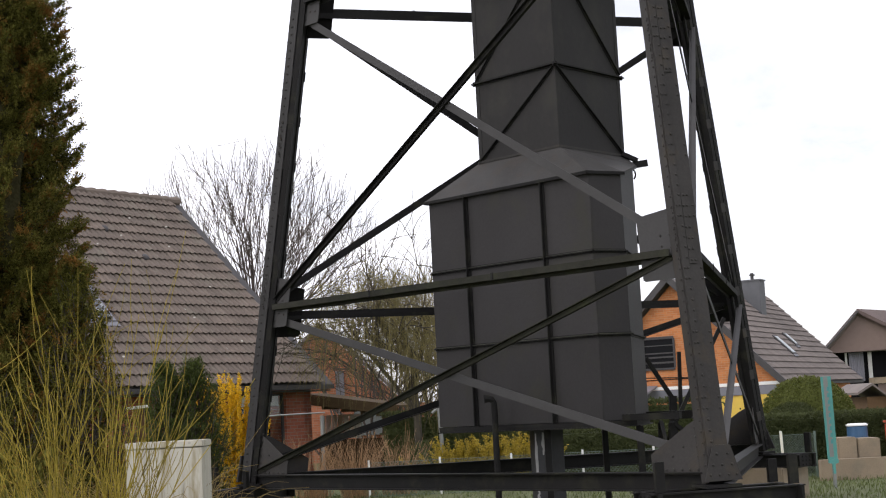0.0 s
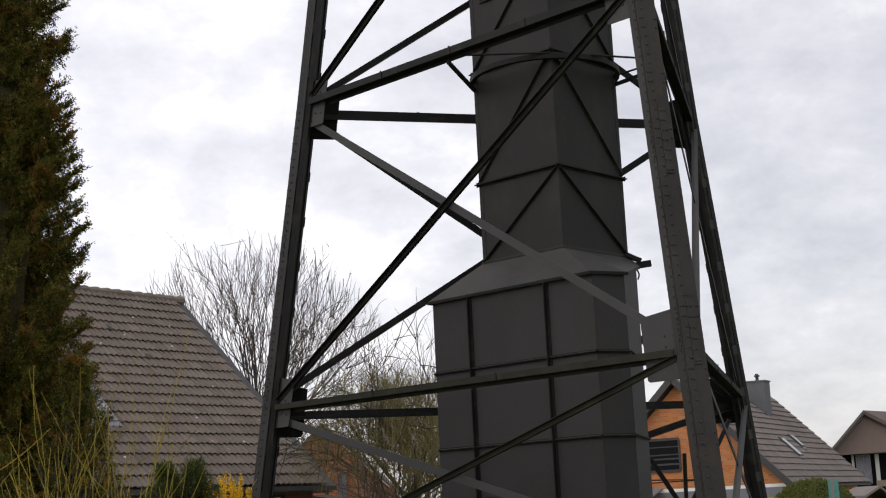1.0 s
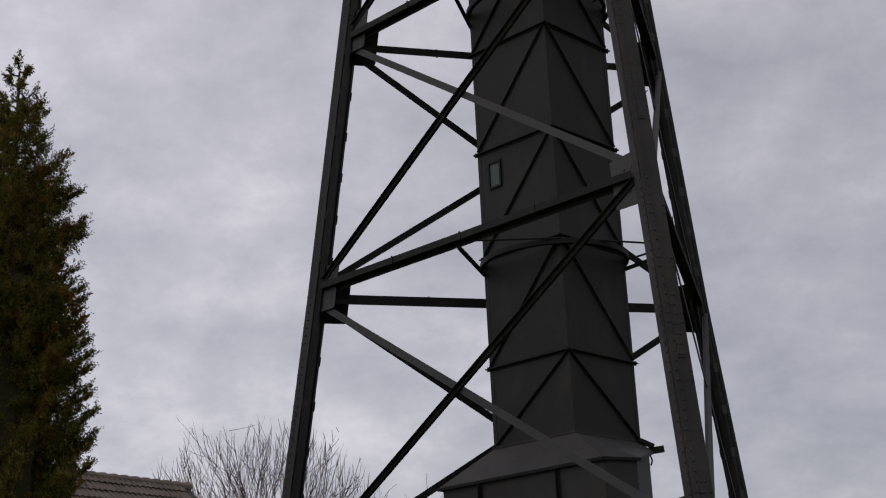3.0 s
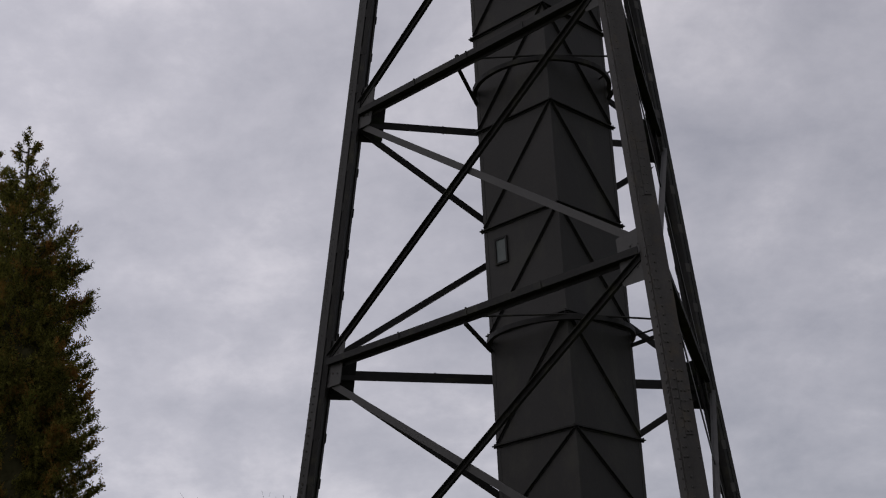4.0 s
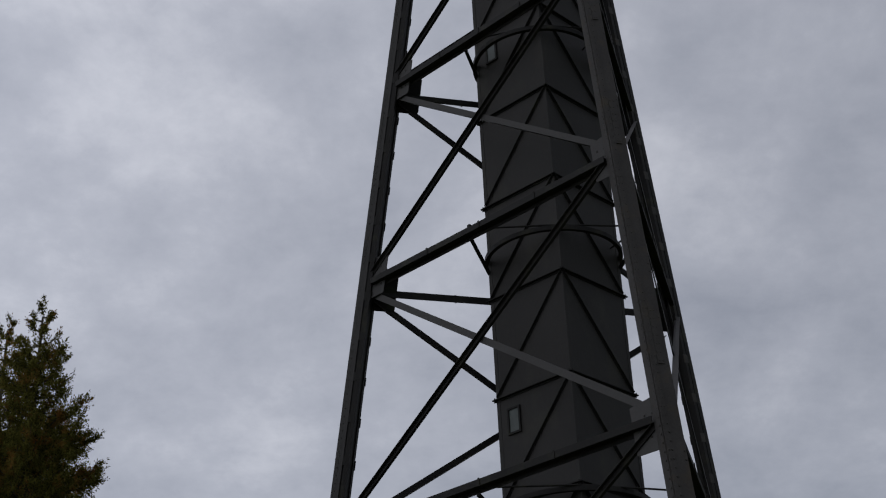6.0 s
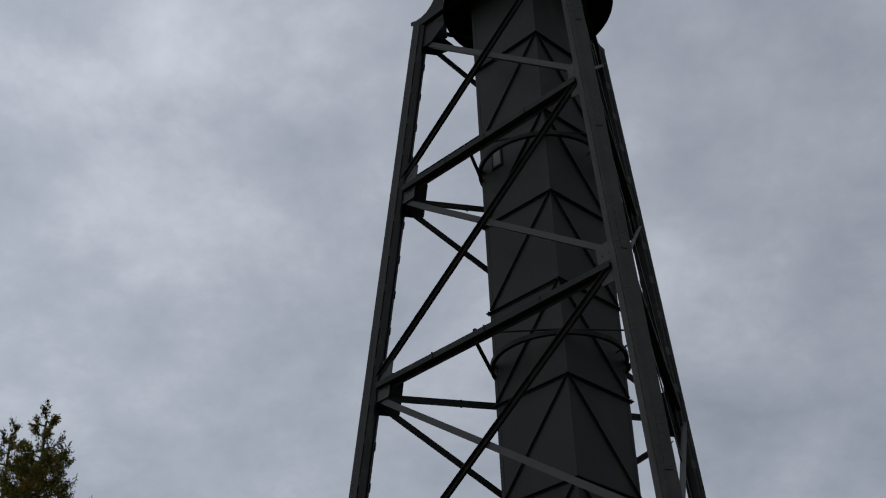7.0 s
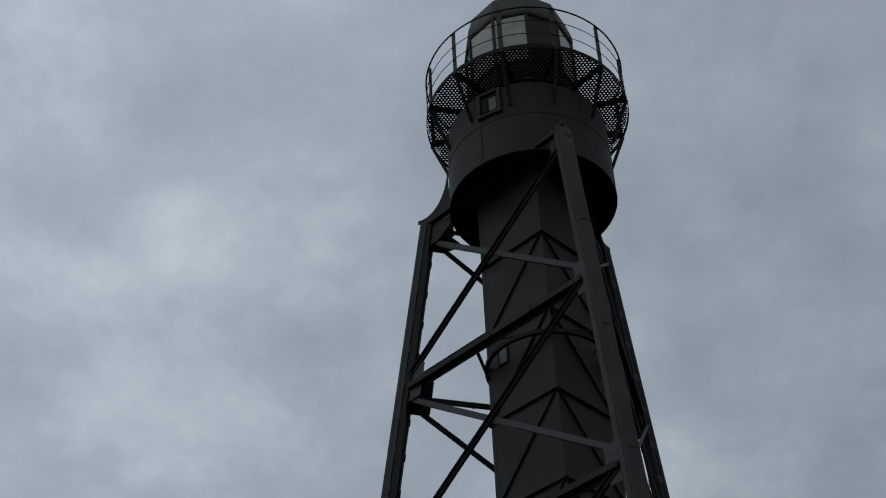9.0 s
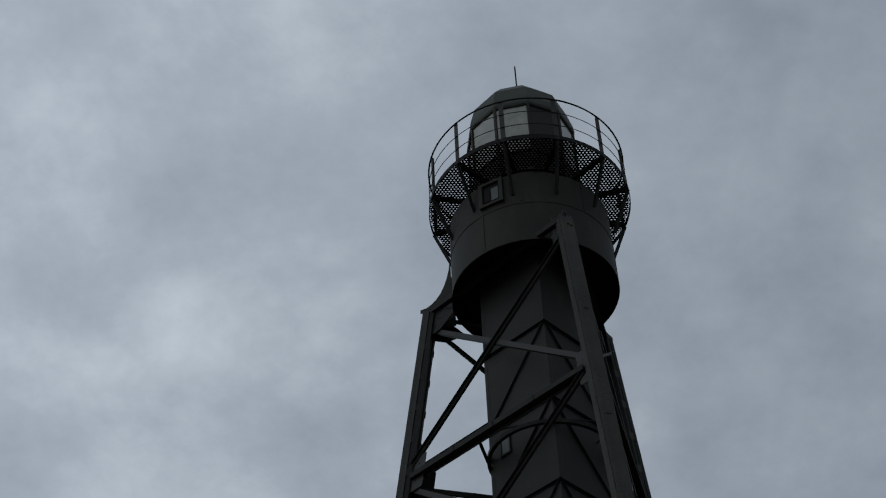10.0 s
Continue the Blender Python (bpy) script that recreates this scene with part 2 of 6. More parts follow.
DOGWOOD = material("yellow_green_stem", (0.225, 0.172, 0.028), 0.75, var=0.35, scale=3, bump=0, island=0.4, spec=0.12)
THICKET = material("olive_brown_twig", (0.215, 0.158, 0.062), 0.85, var=0.35, scale=2, bump=0, island=0.45, spec=0.15)
DRYGRASS = material("dry_grass_stem", (0.30, 0.18, 0.09), 0.85, var=0.3, scale=3, bump=0, island=0.3)
THUJA = material("conifer_scale_leaf", (0.098, 0.094, 0.021), 0.85, var=0.7, scale=4.5, fine=14, bump=0, island=0.6, spec=0.06, stain=(0.260, 0.118, 0.032), stain_amt=0.95, stain_scale=4.2)
THUJA_DARK = material("dark_conifer_leaf", (0.066, 0.086, 0.022), 0.8, var=0.3, scale=3, bump=0, island=0.4, spec=0.2)
# Dark fill for the crown's inside: shade put into the colour.
CROWN_SHADE = material("painted_crown_shade", (0.038, 0.035, 0.016), 0.9, var=0.5, scale=5, fine=30, bump=0.6, bump_dist=0.05, spec=0.05)
HEDGE = material("hedge_leaf", (0.058, 0.070, 0.024), 0.7, var=0.3, scale=2, bump=0, island=0.28, spec=0.25)
HEDGE_TOP = material("young_hedge_leaf", (0.105, 0.120, 0.028), 0.7, var=0.3, scale=2, bump=0, island=0.28, spec=0.25)
FORSYTHIA = material("forsythia_flower", (0.72, 0.46, 0.012), 0.6, var=0.15, scale=4, bump=0, island=0.25)
FORSYTHIA_FAR = material("fading_forsythia_flower", (0.40, 0.30, 0.03), 0.65, var=0.2, scale=4, bump=0, island=0.3)
GRASS = material("lawn", (0.078, 0.092, 0.028), 0.9, var=0.35, scale=1.1, fine=25, bump=0.5, bump_dist=0.03, stain=(0.12, 0.105, 0.05), stain_amt=0.6, stain_scale=0.7)
BLADE = material("grass_blade", (0.092, 0.118, 0.032), 0.7, var=0.2, scale=2, bump=0, island=0.35)


def speckle(m, colour, scale, amount):
    """Small round lichen spots over a material's base colour."""
    nt = m.node_tree
    b = nt.nodes["Principled BSDF"]
    link = b.inputs["Base Color"].links[0]
    vor = nt.nodes.new("ShaderNodeTexVoronoi")
    vor.inputs["Scale"].default_value, vor.inputs["Randomness"].default_value = scale, 1.0
    geo = nt.nodes.new("ShaderNodeNewGeometry")
    nt.links.new(geo.outputs["Position"], vor.inputs["Vector"])
    cmp = nt.nodes.new("ShaderNodeMath")
    cmp.operation = "LESS_THAN"
    cmp.inputs[1].default_value = amount
    nt.links.new(vor.outputs["Distance"], cmp.inputs[0])
    mx = nt.nodes.new("ShaderNodeMix")
    mx.data_type = "RGBA"
    nt.links.new(cmp.outputs[0], mx.inputs["Factor"])
    nt.links.new(link.from_socket, mx.inputs["A"])
    mx.inputs["B"].default_value = (*colour, 1)
    nt.links.new(mx.outputs["Result"], b.inputs["Base Color"])




def translucent(m, share):
    """Lets part of the light through thin leaves."""
    nt = m.node_tree
    b, out = nt.nodes["Principled BSDF"], nt.nodes["Material Output"]
    tr, mx = nt.nodes.new("ShaderNodeBsdfTranslucent"), nt.nodes.new("ShaderNodeMixShader")
    nt.links.new(b.inputs["Base Color"].links[0].from_socket, tr.inputs["Color"])
    mx.inputs[0].default_value = share
    nt.links.new(b.outputs[0], mx.inputs[1])
    nt.links.new(tr.outputs[0], mx.inputs[2])
    nt.links.new(mx.outputs[0], out.inputs["Surface"])


for leaf in (THUJA, THUJA_DARK, HEDGE, HEDGE_TOP, FORSYTHIA, FORSYTHIA_FAR, BLADE):
    translucent(leaf, 0.35)
speckle(TILE, (0.36, 0.34, 0.29), 2.3, 0.075)
speckle(CABINET, (0.33, 0.32, 0.27), 9.0, 0.12)
U1 = Vector((0.616, 0.788, 0))
U2 = Vector((0.47, 0.883, 0))
BRICK_1 = brick_material("red_brick_near_house", (0.29, 0.085, 0.045), (0.22, 0.16, 0.13), U1)
BRICK_1G = brick_material("orange_brick_gable", (0.42, 0.15, 0.07), (0.32, 0.22, 0.16), Vector((1, 0, 0)))
BRICK_2 = brick_material("orange_brick", (0.50, 0.185, 0.060), (0.38, 0.24, 0.14), Vector((0.883, -0.47, 0)))


# ---- building blocks ----
def part(name, bm, mat, parent=None, label="", kind=""):
    """Links a bmesh as one mesh object under a thing or a part."""
    me = bpy.data.meshes.new(name)
    bm.to_mesh(me)
    bm.free()
    me.materials.append(mat)
    ob = new(name, me)
    if parent is not None:
        ob.parent = parent
    return tagged(ob, label, kind=kind)


def part_np(name, verts, faces, mat, parent=None, label="", kind="", smooth=False):
    me = bpy.data.meshes.new(name)
    me.from_pydata(verts, [], faces)
    me.materials.append(mat)
    if smooth:
        me.polygons.foreach_set("use_smooth", [True] * len(me.polygons))
    ob = new(name, me)
    if parent is not None:
        ob.parent = parent
    return tagged(ob, label, kind=kind)


def shared(name, me, m, parent):
    """One more piece on shared mesh data, at the pose m."""
    ob = new(name, me)
    ob.parent = parent
    ob.matrix_basis = m
    return ob


def thing(name, label, category, group="", kind="", at=(0, 0, 0)):
    ob = new(name)
    ob.location = at
    return tagged(ob, label, category, group, kind)


def sweep(bm, prof, p, q, up):
    """Extrudes a closed outline (s, u) from p to q; u runs along up, s along up x way."""
    p, q = Vector(p), Vector(q)
    way = (q - p).normalized()
    side = Vector(up).cross(way).normalized()
    upv = way.cross(side).normalized()
    a = [bm.verts.new(p + side * s + upv * u) for s, u in prof]
    b = [bm.verts.new(q + side * s + upv * u) for s, u in prof]
    n = len(prof)
    for i in range(n):
        bm.faces.new((a[i], a[(i + 1) % n], b[(i + 1) % n], b[i]))
    bm.faces.new(a[::-1])
    bm.faces.new(b)


def rect(s0, s1, u0, u1):
    return [(s0, u0), (s1, u0), (s1, u1), (s0, u1)]


def bar(p, q, w, h, up=(0, 0, 1), bm=None):
    bm = bm or bmesh.new()
    sweep(bm, rect(-w / 2, w / 2, -h / 2, h / 2), p, q, up)
    return bm


def block(x0, x1, y0, y1, z0, z1, bm=None, bevel=0.0):
    bm = bm or bmesh.new()
    g = bmesh.ops.create_cube(bm, size=1, matrix=Matrix.Translation(((x0 + x1) / 2, (y0 + y1) / 2, (z0 + z1) / 2)) @ Matrix.Diagonal((x1 - x0, y1 - y0, z1 - z0, 1)))
    if bevel:
        es = list({e for v in g["verts"] for e in v.link_edges})
        bmesh.ops.bevel(bm, geom=es, offset=bevel, segments=2, affect="EDGES")
    return bm


def tube_mesh(paths, sides=4):
    """Tapered tubes along paths of (point, radius): vertices and faces."""
    vs, fs = [], []
    for path in paths:
        base = len(vs)
        n = len(path)
        for i, (p, r) in enumerate(path):
            d = (path[min(i + 1, n - 1)][0] - path[max(i - 1, 0)][0])
            d = d / (np.linalg.norm(d) + 1e-9)
            a = np.cross(d, (0.3, 0.9, 0.2) if abs(d[2]) > 0.8 else (0, 0, 1.0))
            a = a / (np.linalg.norm(a) + 1e-9)
            b = np.cross(d, a)
            for k in range(sides):
                t = 2 * math.pi * k / sides
                vs.append(tuple(p + (a * math.cos(t) + b * math.sin(t)) * r))
        for i in range(n - 1):
            for k in range(sides):
                k2 = (k + 1) % sides
                fs.append((base + i * sides + k, base + i * sides + k2, base + (i + 1) * sides + k2, base + (i + 1) * sides + k))
    return vs, fs


def rod(p, q, r, sides=8):
    return tube_mesh([[(np.array(p, float), r), (np.array(q, float), r)]], sides)


def ring_faces(bm, rings):
    """Joins rings of vertices that follow each other."""
    for a, b in zip(rings, rings[1:]):
        n = len(a)
        for i in range(n):
            bm.faces.new((a[i], a[(i + 1) % n], b[(i + 1) % n], b[i]))


def lathe(profile, centre, sides=48, start=0.0, closed=False):
    """Turns a profile of (radius, z) round an upright axis."""
    bm = bmesh.new()
    rings = [[bm.verts.new((centre[0] + r * math.sin(start + 2 * math.pi * i / sides), centre[1] - r * math.cos(start + 2 * math.pi * i / sides), z)) for i in range(sides)]
             for r, z in profile]
    if closed:
        rings.append(rings[0])
    ring_faces(bm, rings)
    return bm


Z3 = Vector((0, 0, 1))


def prism(points, depth_vec, bm=None):
    """A flat outline pushed along a vector."""
    bm = bm or bmesh.new()
    a = [bm.verts.new(Vector(p)) for p in points]
    b = [bm.verts.new(Vector(p) + Vector(depth_vec)) for p in points]
    n = len(a)
    for i in range(n):
        bm.faces.new((a[i], a[(i + 1) % n], b[(i + 1) % n], b[i]))
    bm.faces.new(a[::-1])
    bm.faces.new(b)
    bmesh.ops.recalc_face_normals(bm, faces=bm.faces)
    return bm


# ---- ground ----
bm = bmesh.new()
N = 60
grid = {}
for i in range(N + 1):
    for j in range(N + 1):
        fx, fy = (i / N * 2 - 1), (j / N * 2 - 1)
        x, y = 1500 * fx * abs(fx) ** 2, 20 + 1500 * fy * abs(fy) ** 2
        near = math.exp(-((x / 60) ** 2 + ((y - 20) / 60) ** 2))
        grid[i, j] = bm.verts.new((x, y, 0.05 * near * noise.noise((x * 0.2, y * 0.2, 0)) - 0.02))
for i in range(N):
    for j in range(N):
        bm.faces.new((grid[i, j], grid[i + 1, j], grid[i + 1, j + 1], grid[i, j + 1]))
tagged(part("ground", bm, GRASS), "flat lawn and garden ground round the tower", "ground", kind="structure")

# ---- the lattice light tower ----
AX, AY = 1.641, 18.974
LEG_ANGLE = {"a": -104.733, "b": 15.267, "c": 135.267}
LEVEL = [0.80, 3.162, 7.445, 11.494, 15.06, 18.38]
LEG_TOP = 18.61
tower = thing("lattice_lighthouse", "tall dark grey three-legged riveted steel lattice lighthouse", "lighthouse", at=(AX, AY, 0))


def pol(deg, r, z):
    """A point from the tower's axis; 0 degrees faces the near side, growing to the right seen from there."""
    a = radians(deg)
    return Vector((r * math.sin(a), -r * math.cos(a), z))


def leg_r(z):
    return 4.3 - 0.14063 * (z - 1.6) + 0.0105 * max(0.0, LEVEL[2] - z)


def leg_pt(key, z):
    splay = 0.026 * max(0.0, 7.445 - z) if key == "c" else 0.0
    turn = -0.07 * max(0.0, 7.445 - z) if key == "b" else 0.0
    return pol(LEG_ANGLE[key] + turn, leg_r(z) + splay, z)


def outward(deg):
    a = radians(deg)
    return Vector((math.sin(a), -math.cos(a), 0))


def rivet_mesh(places, r=0.013):
    """Low round rivet heads at (point, normal)."""
    vs, fs = [], []
    for p, n in places:
        n = n.normalized()
        a = n.orthogonal().normalized()
        b = n.cross(a)
        base = len(vs)
        for rr, h in ((1.0, 0.0), (0.75, 0.55)):
            for k in range(6):
                t = math.pi * k / 3
                vs.append(tuple(p + (a * math.cos(t) + b * math.sin(t)) * r * rr + n * r * h))
        vs.append(tuple(p + n * r * 0.8))
        for k in range(6):
            k2 = (k + 1) % 6
            fs.append((base + k, base + k2, base + 6 + k2, base + 6 + k))
            fs.append((base + 6 + k, base + 6 + k2, base + 12))
    return vs, fs


# each leg: its outer face from edge to edge, the depth of its sides, how far it stands out
LEG_BOX = {"a": (-0.127, 0.127, 0.19, 0.10), "b": (-0.106, 0.127, 0.19, 0.10), "c": (-0.105, 0.105, 0.15, 0.135)}


def tee(w, t, h, lift=0.001):
    """Outline of a T: a flat w wide and t thick with a web h high."""
    return [(-w, lift), (w, lift), (w, lift + t), (t / 2, lift + t), (t / 2, h), (-t / 2, h), (-t / 2, lift + t), (-w, lift + t)]


for key, zlow, zhigh in [(k, a, b) for k in LEG_ANGLE for a, b in ((LEVEL[0] - 0.06, LEVEL[2]), (LEVEL[2], LEG_TOP))]:
    ang = LEG_ANGLE[key]
    nrm = outward(ang)
    S0, S1, LD, stand = LEG_BOX[key]
    p, q = leg_pt(key, zlow) + nrm * stand, leg_pt(key, zhigh) + nrm * stand
    way = (q - p).normalized()
    side = nrm.cross(way).normalized()
    up = way.cross(side).normalized()
    L = (q - p).length
    closed = key == "b"
    # Light and shade per leg put into the paint: a lit, c dark.
    plate = {"a": STEEL_LIT, "b": STEEL, "c": STEEL_DARK}[key]
    bm = bmesh.new()
    sweep(bm, rect(S0, S1, 0.0, 0.014), p, q, nrm)
    leg = part("leg", bm, plate, tower, "riveted leg of plates and angles")
    face = 0.014
    if closed:
        bm = bmesh.new()
        sweep(bm, rect(S1 - 0.078, S1 - 0.001, 0.0145, 0.027), p, q, nrm)
        part("flange_angle", bm, STEEL, leg)
    else:
        face = 0.028
        bm = bmesh.new()
        sweep(bm, rect(0.028, S1 - 0.002, 0.015, 0.028), p, q, nrm)
        part("doubling_strip", bm, plate, leg)
    # Core and inner angles darker than the plates: recess shade put in the colour.
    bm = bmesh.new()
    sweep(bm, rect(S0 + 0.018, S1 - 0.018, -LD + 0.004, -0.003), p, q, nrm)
    part("core", bm, STEEL_DARK, leg)
    for edge, s in ((S0, -1), (S1, 1)):
        if closed:
            bm = bmesh.new()
            sweep(bm, rect(*sorted((edge, edge - s * 0.014)), -LD - 0.012, -0.001), p, q, nrm)
            part("side_plate", bm, STEEL, leg)
            bm = bmesh.new()
            sweep(bm, rect(*sorted((edge + s * 0.001, edge + s * 0.012)), -0.065, -0.004), p, q, nrm)
            part("outer_angle", bm, STEEL, leg)
            continue
        bm = bmesh.new()
        sweep(bm, rect(*sorted((edge, edge - s * 0.014)), -0.105 if key == "a" else -0.07, -0.001), p, q, nrm)
        part("outer_angle", bm, plate, leg)
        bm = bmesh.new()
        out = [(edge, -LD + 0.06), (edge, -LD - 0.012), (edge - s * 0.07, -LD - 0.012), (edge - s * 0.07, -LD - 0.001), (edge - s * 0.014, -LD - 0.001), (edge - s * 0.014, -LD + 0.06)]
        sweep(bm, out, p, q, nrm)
        part("inner_angle", bm, STEEL_DARK, leg)
    # battens across the open sides
    bb = bmesh.new()
    block(-0.006, 0.006, -LD - 0.024, -0.107 if key == "a" else -0.072, -0.07, 0.07, bb)
    me = bpy.data.meshes.new("batten")
    bb.to_mesh(me)
    bb.free()
    me.materials.append(STEEL if key == "c" else STEEL_DARK)
    basis = Matrix((side, up, way)).transposed().to_4x4()
    for edge, s in () if closed else ((S0, -1), (S1, 1)):
        d = 0.55
        while d < L - 0.3:
            shared("batten", me, Matrix.Translation(p + way * d + side * (edge - s * 0.003)) @ basis, leg)
            d += 0.66
    # splice plates with their rivets
    rv = []
    for zc in [v for v in (3.4, 5.55, 8.6, 12.0, 14.3, 16.6) if zlow < v < zhigh]:
        c = p + way * ((zc - zlow) / way.z)
        sp = bmesh.new()
        s_lo, s_hi = (S1 - 0.172, S1 - 0.082) if closed else (-0.062, 0.026)
        sweep(sp, rect(s_lo, s_hi, 0.0155, 0.027), c - way * 0.40, c + way * 0.40, nrm)
        part("splice_plate", sp, STEEL, leg)
        for i in range(7):
            for s in (s_lo + 0.017, s_lo + 0.060):
                rv.append((c + way * (-0.36 + 0.12 * i) + side * (s + (0.014 if i % 2 else 0)) + up * 0.027, up))
        for i in range(9):
            rv.append((c + way * (-0.24 + 0.06 * i) + side * (S1 + 0.013 if closed else S1) - up * (0.025 if i % 2 else 0.045), side))
            rv.append((c + way * (-0.24 + 0.06 * i) + side * S0 - up * (0.025 if i % 2 else 0.045), -side))
    d = 0.06
    n = 0
    while d < L - 0.05:
        if closed:
            rv.append((p + way * d + side * (S1 - 0.058) + up * 0.027, up))
            if n % 6 < 2:
                rv.append((p + way * d + side * (S1 - 0.020) + up * 0.027, up))
                rv.append((p + way * d + side * (S0 + 0.020) + up * 0.014, up))
        else:
            rv.append((p + way * d + side * 0.050 + up * face, up))
        if n % 2 == 0 and not closed:
            rv.append((p + way * d + side * (S1 - 0.022) + up * face, up))
            rv.append((p + way * d + side * (S0 + 0.022) + up * 0.014, up))
        for edge, s in ((S0, -1), (S1, 1)):
            rv.append((p + way * d + side * (edge + s * (0.012 if closed else 0.0)) - up * 0.035, side * s))
        d += 0.115
        n += 1
    part_np("riveting", *rivet_mesh(rv, 0.0165 if zlow < 5 else 0.010), STEEL, leg, kind="stuff")

FACES = [("a", "b", -44.733), ("b", "c", 75.267), ("c", "a", 195.267)]


def clip_to_leg(p, q, cut):
    d = (q - p).normalized()
    return p + d * cut, q - d * cut


GUSSET = [(0.0, -0.29), (0.31, -0.29), (0.33, -0.27), (0.33, 0.36), (0.0, 0.42)]
BACK_GUSSET = [(0.0, -0.42), (0.34, -0.42), (0.37, -0.38), (0.37, 0.26), (0.0, 0.36)]
BASE_GUSSET = [(0.0, 0.0), (0.68, 0.0), (0.68, 0.22), (0.12, 0.55), (0.0, 0.60)]
for k1, k2, fang in FACES:
    nrm = outward(fang)
    for k in range(6):
        a, b = leg_pt(k1, LEVEL[k]), leg_pt(k2, LEVEL[k])
        h = (b - a).normalized()
        # gusset plates at both ends, in the plane of the face
        for key, way in ((k1, h), (k2, -h)):
            o = leg_pt(key, LEVEL[k]) + way * 0.10 + nrm * 0.02
            lg = (leg_pt(key, LEVEL[k] + 1) - leg_pt(key, LEVEL[k])).normalized()
            out = BASE_GUSSET if k == 0 else GUSSET if k1 == "a" else BACK_GUSSET
            if k == 5:
                out = [(0.0, -0.34), (0.26, -0.34), (0.55, -0.14), (0.55, -0.08), (0.0, 0.30)]
            if key == "b" and k1 == "a" and k in (1, 2, 3, 4):
                wide = (0, 1.5, 1.2, 0.9, 0.65)[k]
                out = [(u * wide, t + (0.08 if k == 1 and t > 0 else 0.0)) for u, t in out]
            if k == 5 and key == "b":
                out = [(0.0, -0.22), (0.18, -0.22), (0.22, 0.0), (0.0, 0.16)]
            bm = bmesh.new()
            lo = [bm.verts.new(o + way * s + lg * t - nrm * 0.006) for s, t in out]
            hi = [bm.verts.new(o + way * s + lg * t + nrm * 0.006) for s, t in out]
            n = len(out)
            for i in range(n):
                bm.faces.new((lo[i], lo[(i + 1) % n], hi[(i + 1) % n], hi[i]))
            bm.faces.new(lo[::-1])
            bm.faces.new(hi)
            bmesh.ops.recalc_face_normals(bm, faces=bm.faces)
            # Front gussets at levels 1 to 4 take the lit tone, back ones the shaded.
            g = part("gusset", bm, STEEL_LIT if k1 == "a" and k in (1, 2, 3, 4) else STEEL_DARK if k == 5 else STEEL if k1 == "a" or k == 0 else STEEL_MOSS_SHADE, tower)
            pts = [(0.08, 0.06), (0.08, 0.2), (0.2, 0.2), (0.2, 0.08), (0.3, 0.03), (0.14, -0.1), (0.25, -0.12), (0.06, -0.2)]
            if k == 0:
                pts = [(0.1 + 0.1 * i, 0.06) for i in range(6)] + [(0.08, 0.2 + 0.1 * i) for i in range(5)] + [(0.25, 0.3), (0.4, 0.2)]
            if k == 5:
                pts = [(0.08, 0.0), (0.2, -0.05), (0.1, -0.15)]
            part_np("riveting", *rivet_mesh([(o + way * s + lg * t + nrm * 0.006, nrm) for s, t in pts], 0.016), STEEL, g, kind="stuff")
        if 1 <= k <= 4:
            p, q = clip_to_leg(a, b, 0.16)
            bm = bmesh.new()
            o = nrm * 0.03 + Vector((0, 0, -0.025))
            if k1 == "a":
                o = o + Vector((0, 0, (0.0, 0.0, 0.08, -0.03, -0.02)[k]))
            if fang > 100:
                o = o - Vector((0, 0, (0.0, 0.085, 0.02, 0.09, 0.07)[k]))
            g = (0.7 if k == 1 else 1.0) if fang > 100 else 0.68 if k == 1 else 0.82
            sweep(bm, [(s * g, d) for s, d in ((-0.09, -0.06), (-0.012, -0.06), (-0.012, 0.06), (0.09, 0.06), (0.09, 0.072), (-0.024, 0.072), (-0.024, -0.048), (-0.09, -0.048))], p + o, q + o, nrm)
            # Underside shade put into the tone; only the lowest front brace goes without.
            beam = part("horizontal_brace", bm, STEEL_MOSS_SHADE if k1 == "b" else BRACE if k1 == "a" and k == 1 else STEEL_DARK, tower)
            for f in (0.27, 0.5, 0.73) if k > 1 else (0.3, 0.62):
                c = p + (q - p) * f + o
                bm = bmesh.new()
                sweep(bm, rect(-0.035 * g, 0.104 * g, 0.0725, 0.082), c - h * 0.014, c + h * 0.014, nrm)
                part("clamp_plate", bm, STEEL_DARK, beam)
    # crossed diagonals of each panel
    for k in range(5):
        a0, a1, b0, b1 = leg_pt(k1, LEVEL[k]), leg_pt(k1, LEVEL[k + 1]), leg_pt(k2, LEVEL[k]), leg_pt(k2, LEVEL[k + 1])
        lift = Vector((0, 0, 0.14 if k == 0 else 0.10))
        drop = Vector((0, 0, 0.13))
        tune = Vector((0, 0, (0.0, 0.05, -0.04, -0.04, 0.0)[k]))
        sink = Vector((0, 0, 0.56 if k == 0 and k1 == "c" else 0.0))
        if k == 4 and k1 == "c":
            tune = Vector((0, 0, 0.13))
        p, q = clip_to_leg(a0 + lift - sink + tune, b1 - drop + tune, 0.26)
        if k1 == "a":
            p, q = clip_to_leg(a0 + Vector((0, 0, (0.02, -0.02, 0.06, 0.02, 0.10)[k])), b1 + Vector((0, 0, (0.0, 0.12, 0.08, 0.08, -0.13)[k])), 0.18)
        if k == 4 or k1 == "c":
            q = q + (q - p).normalized() * (0.35 if k1 != "c" else 0.22)
        bm = bmesh.new()
        o = nrm * 0.03
        g = {"a": 0.8, "b": 0.65, "c": 1.4}[k1]
        if k1 == "b":
            p, q = p + nrm * 0.03, q + nrm * 0.075
        if k1 == "c" and k == 1:
            p = p - Vector((0, 0, 0.25))
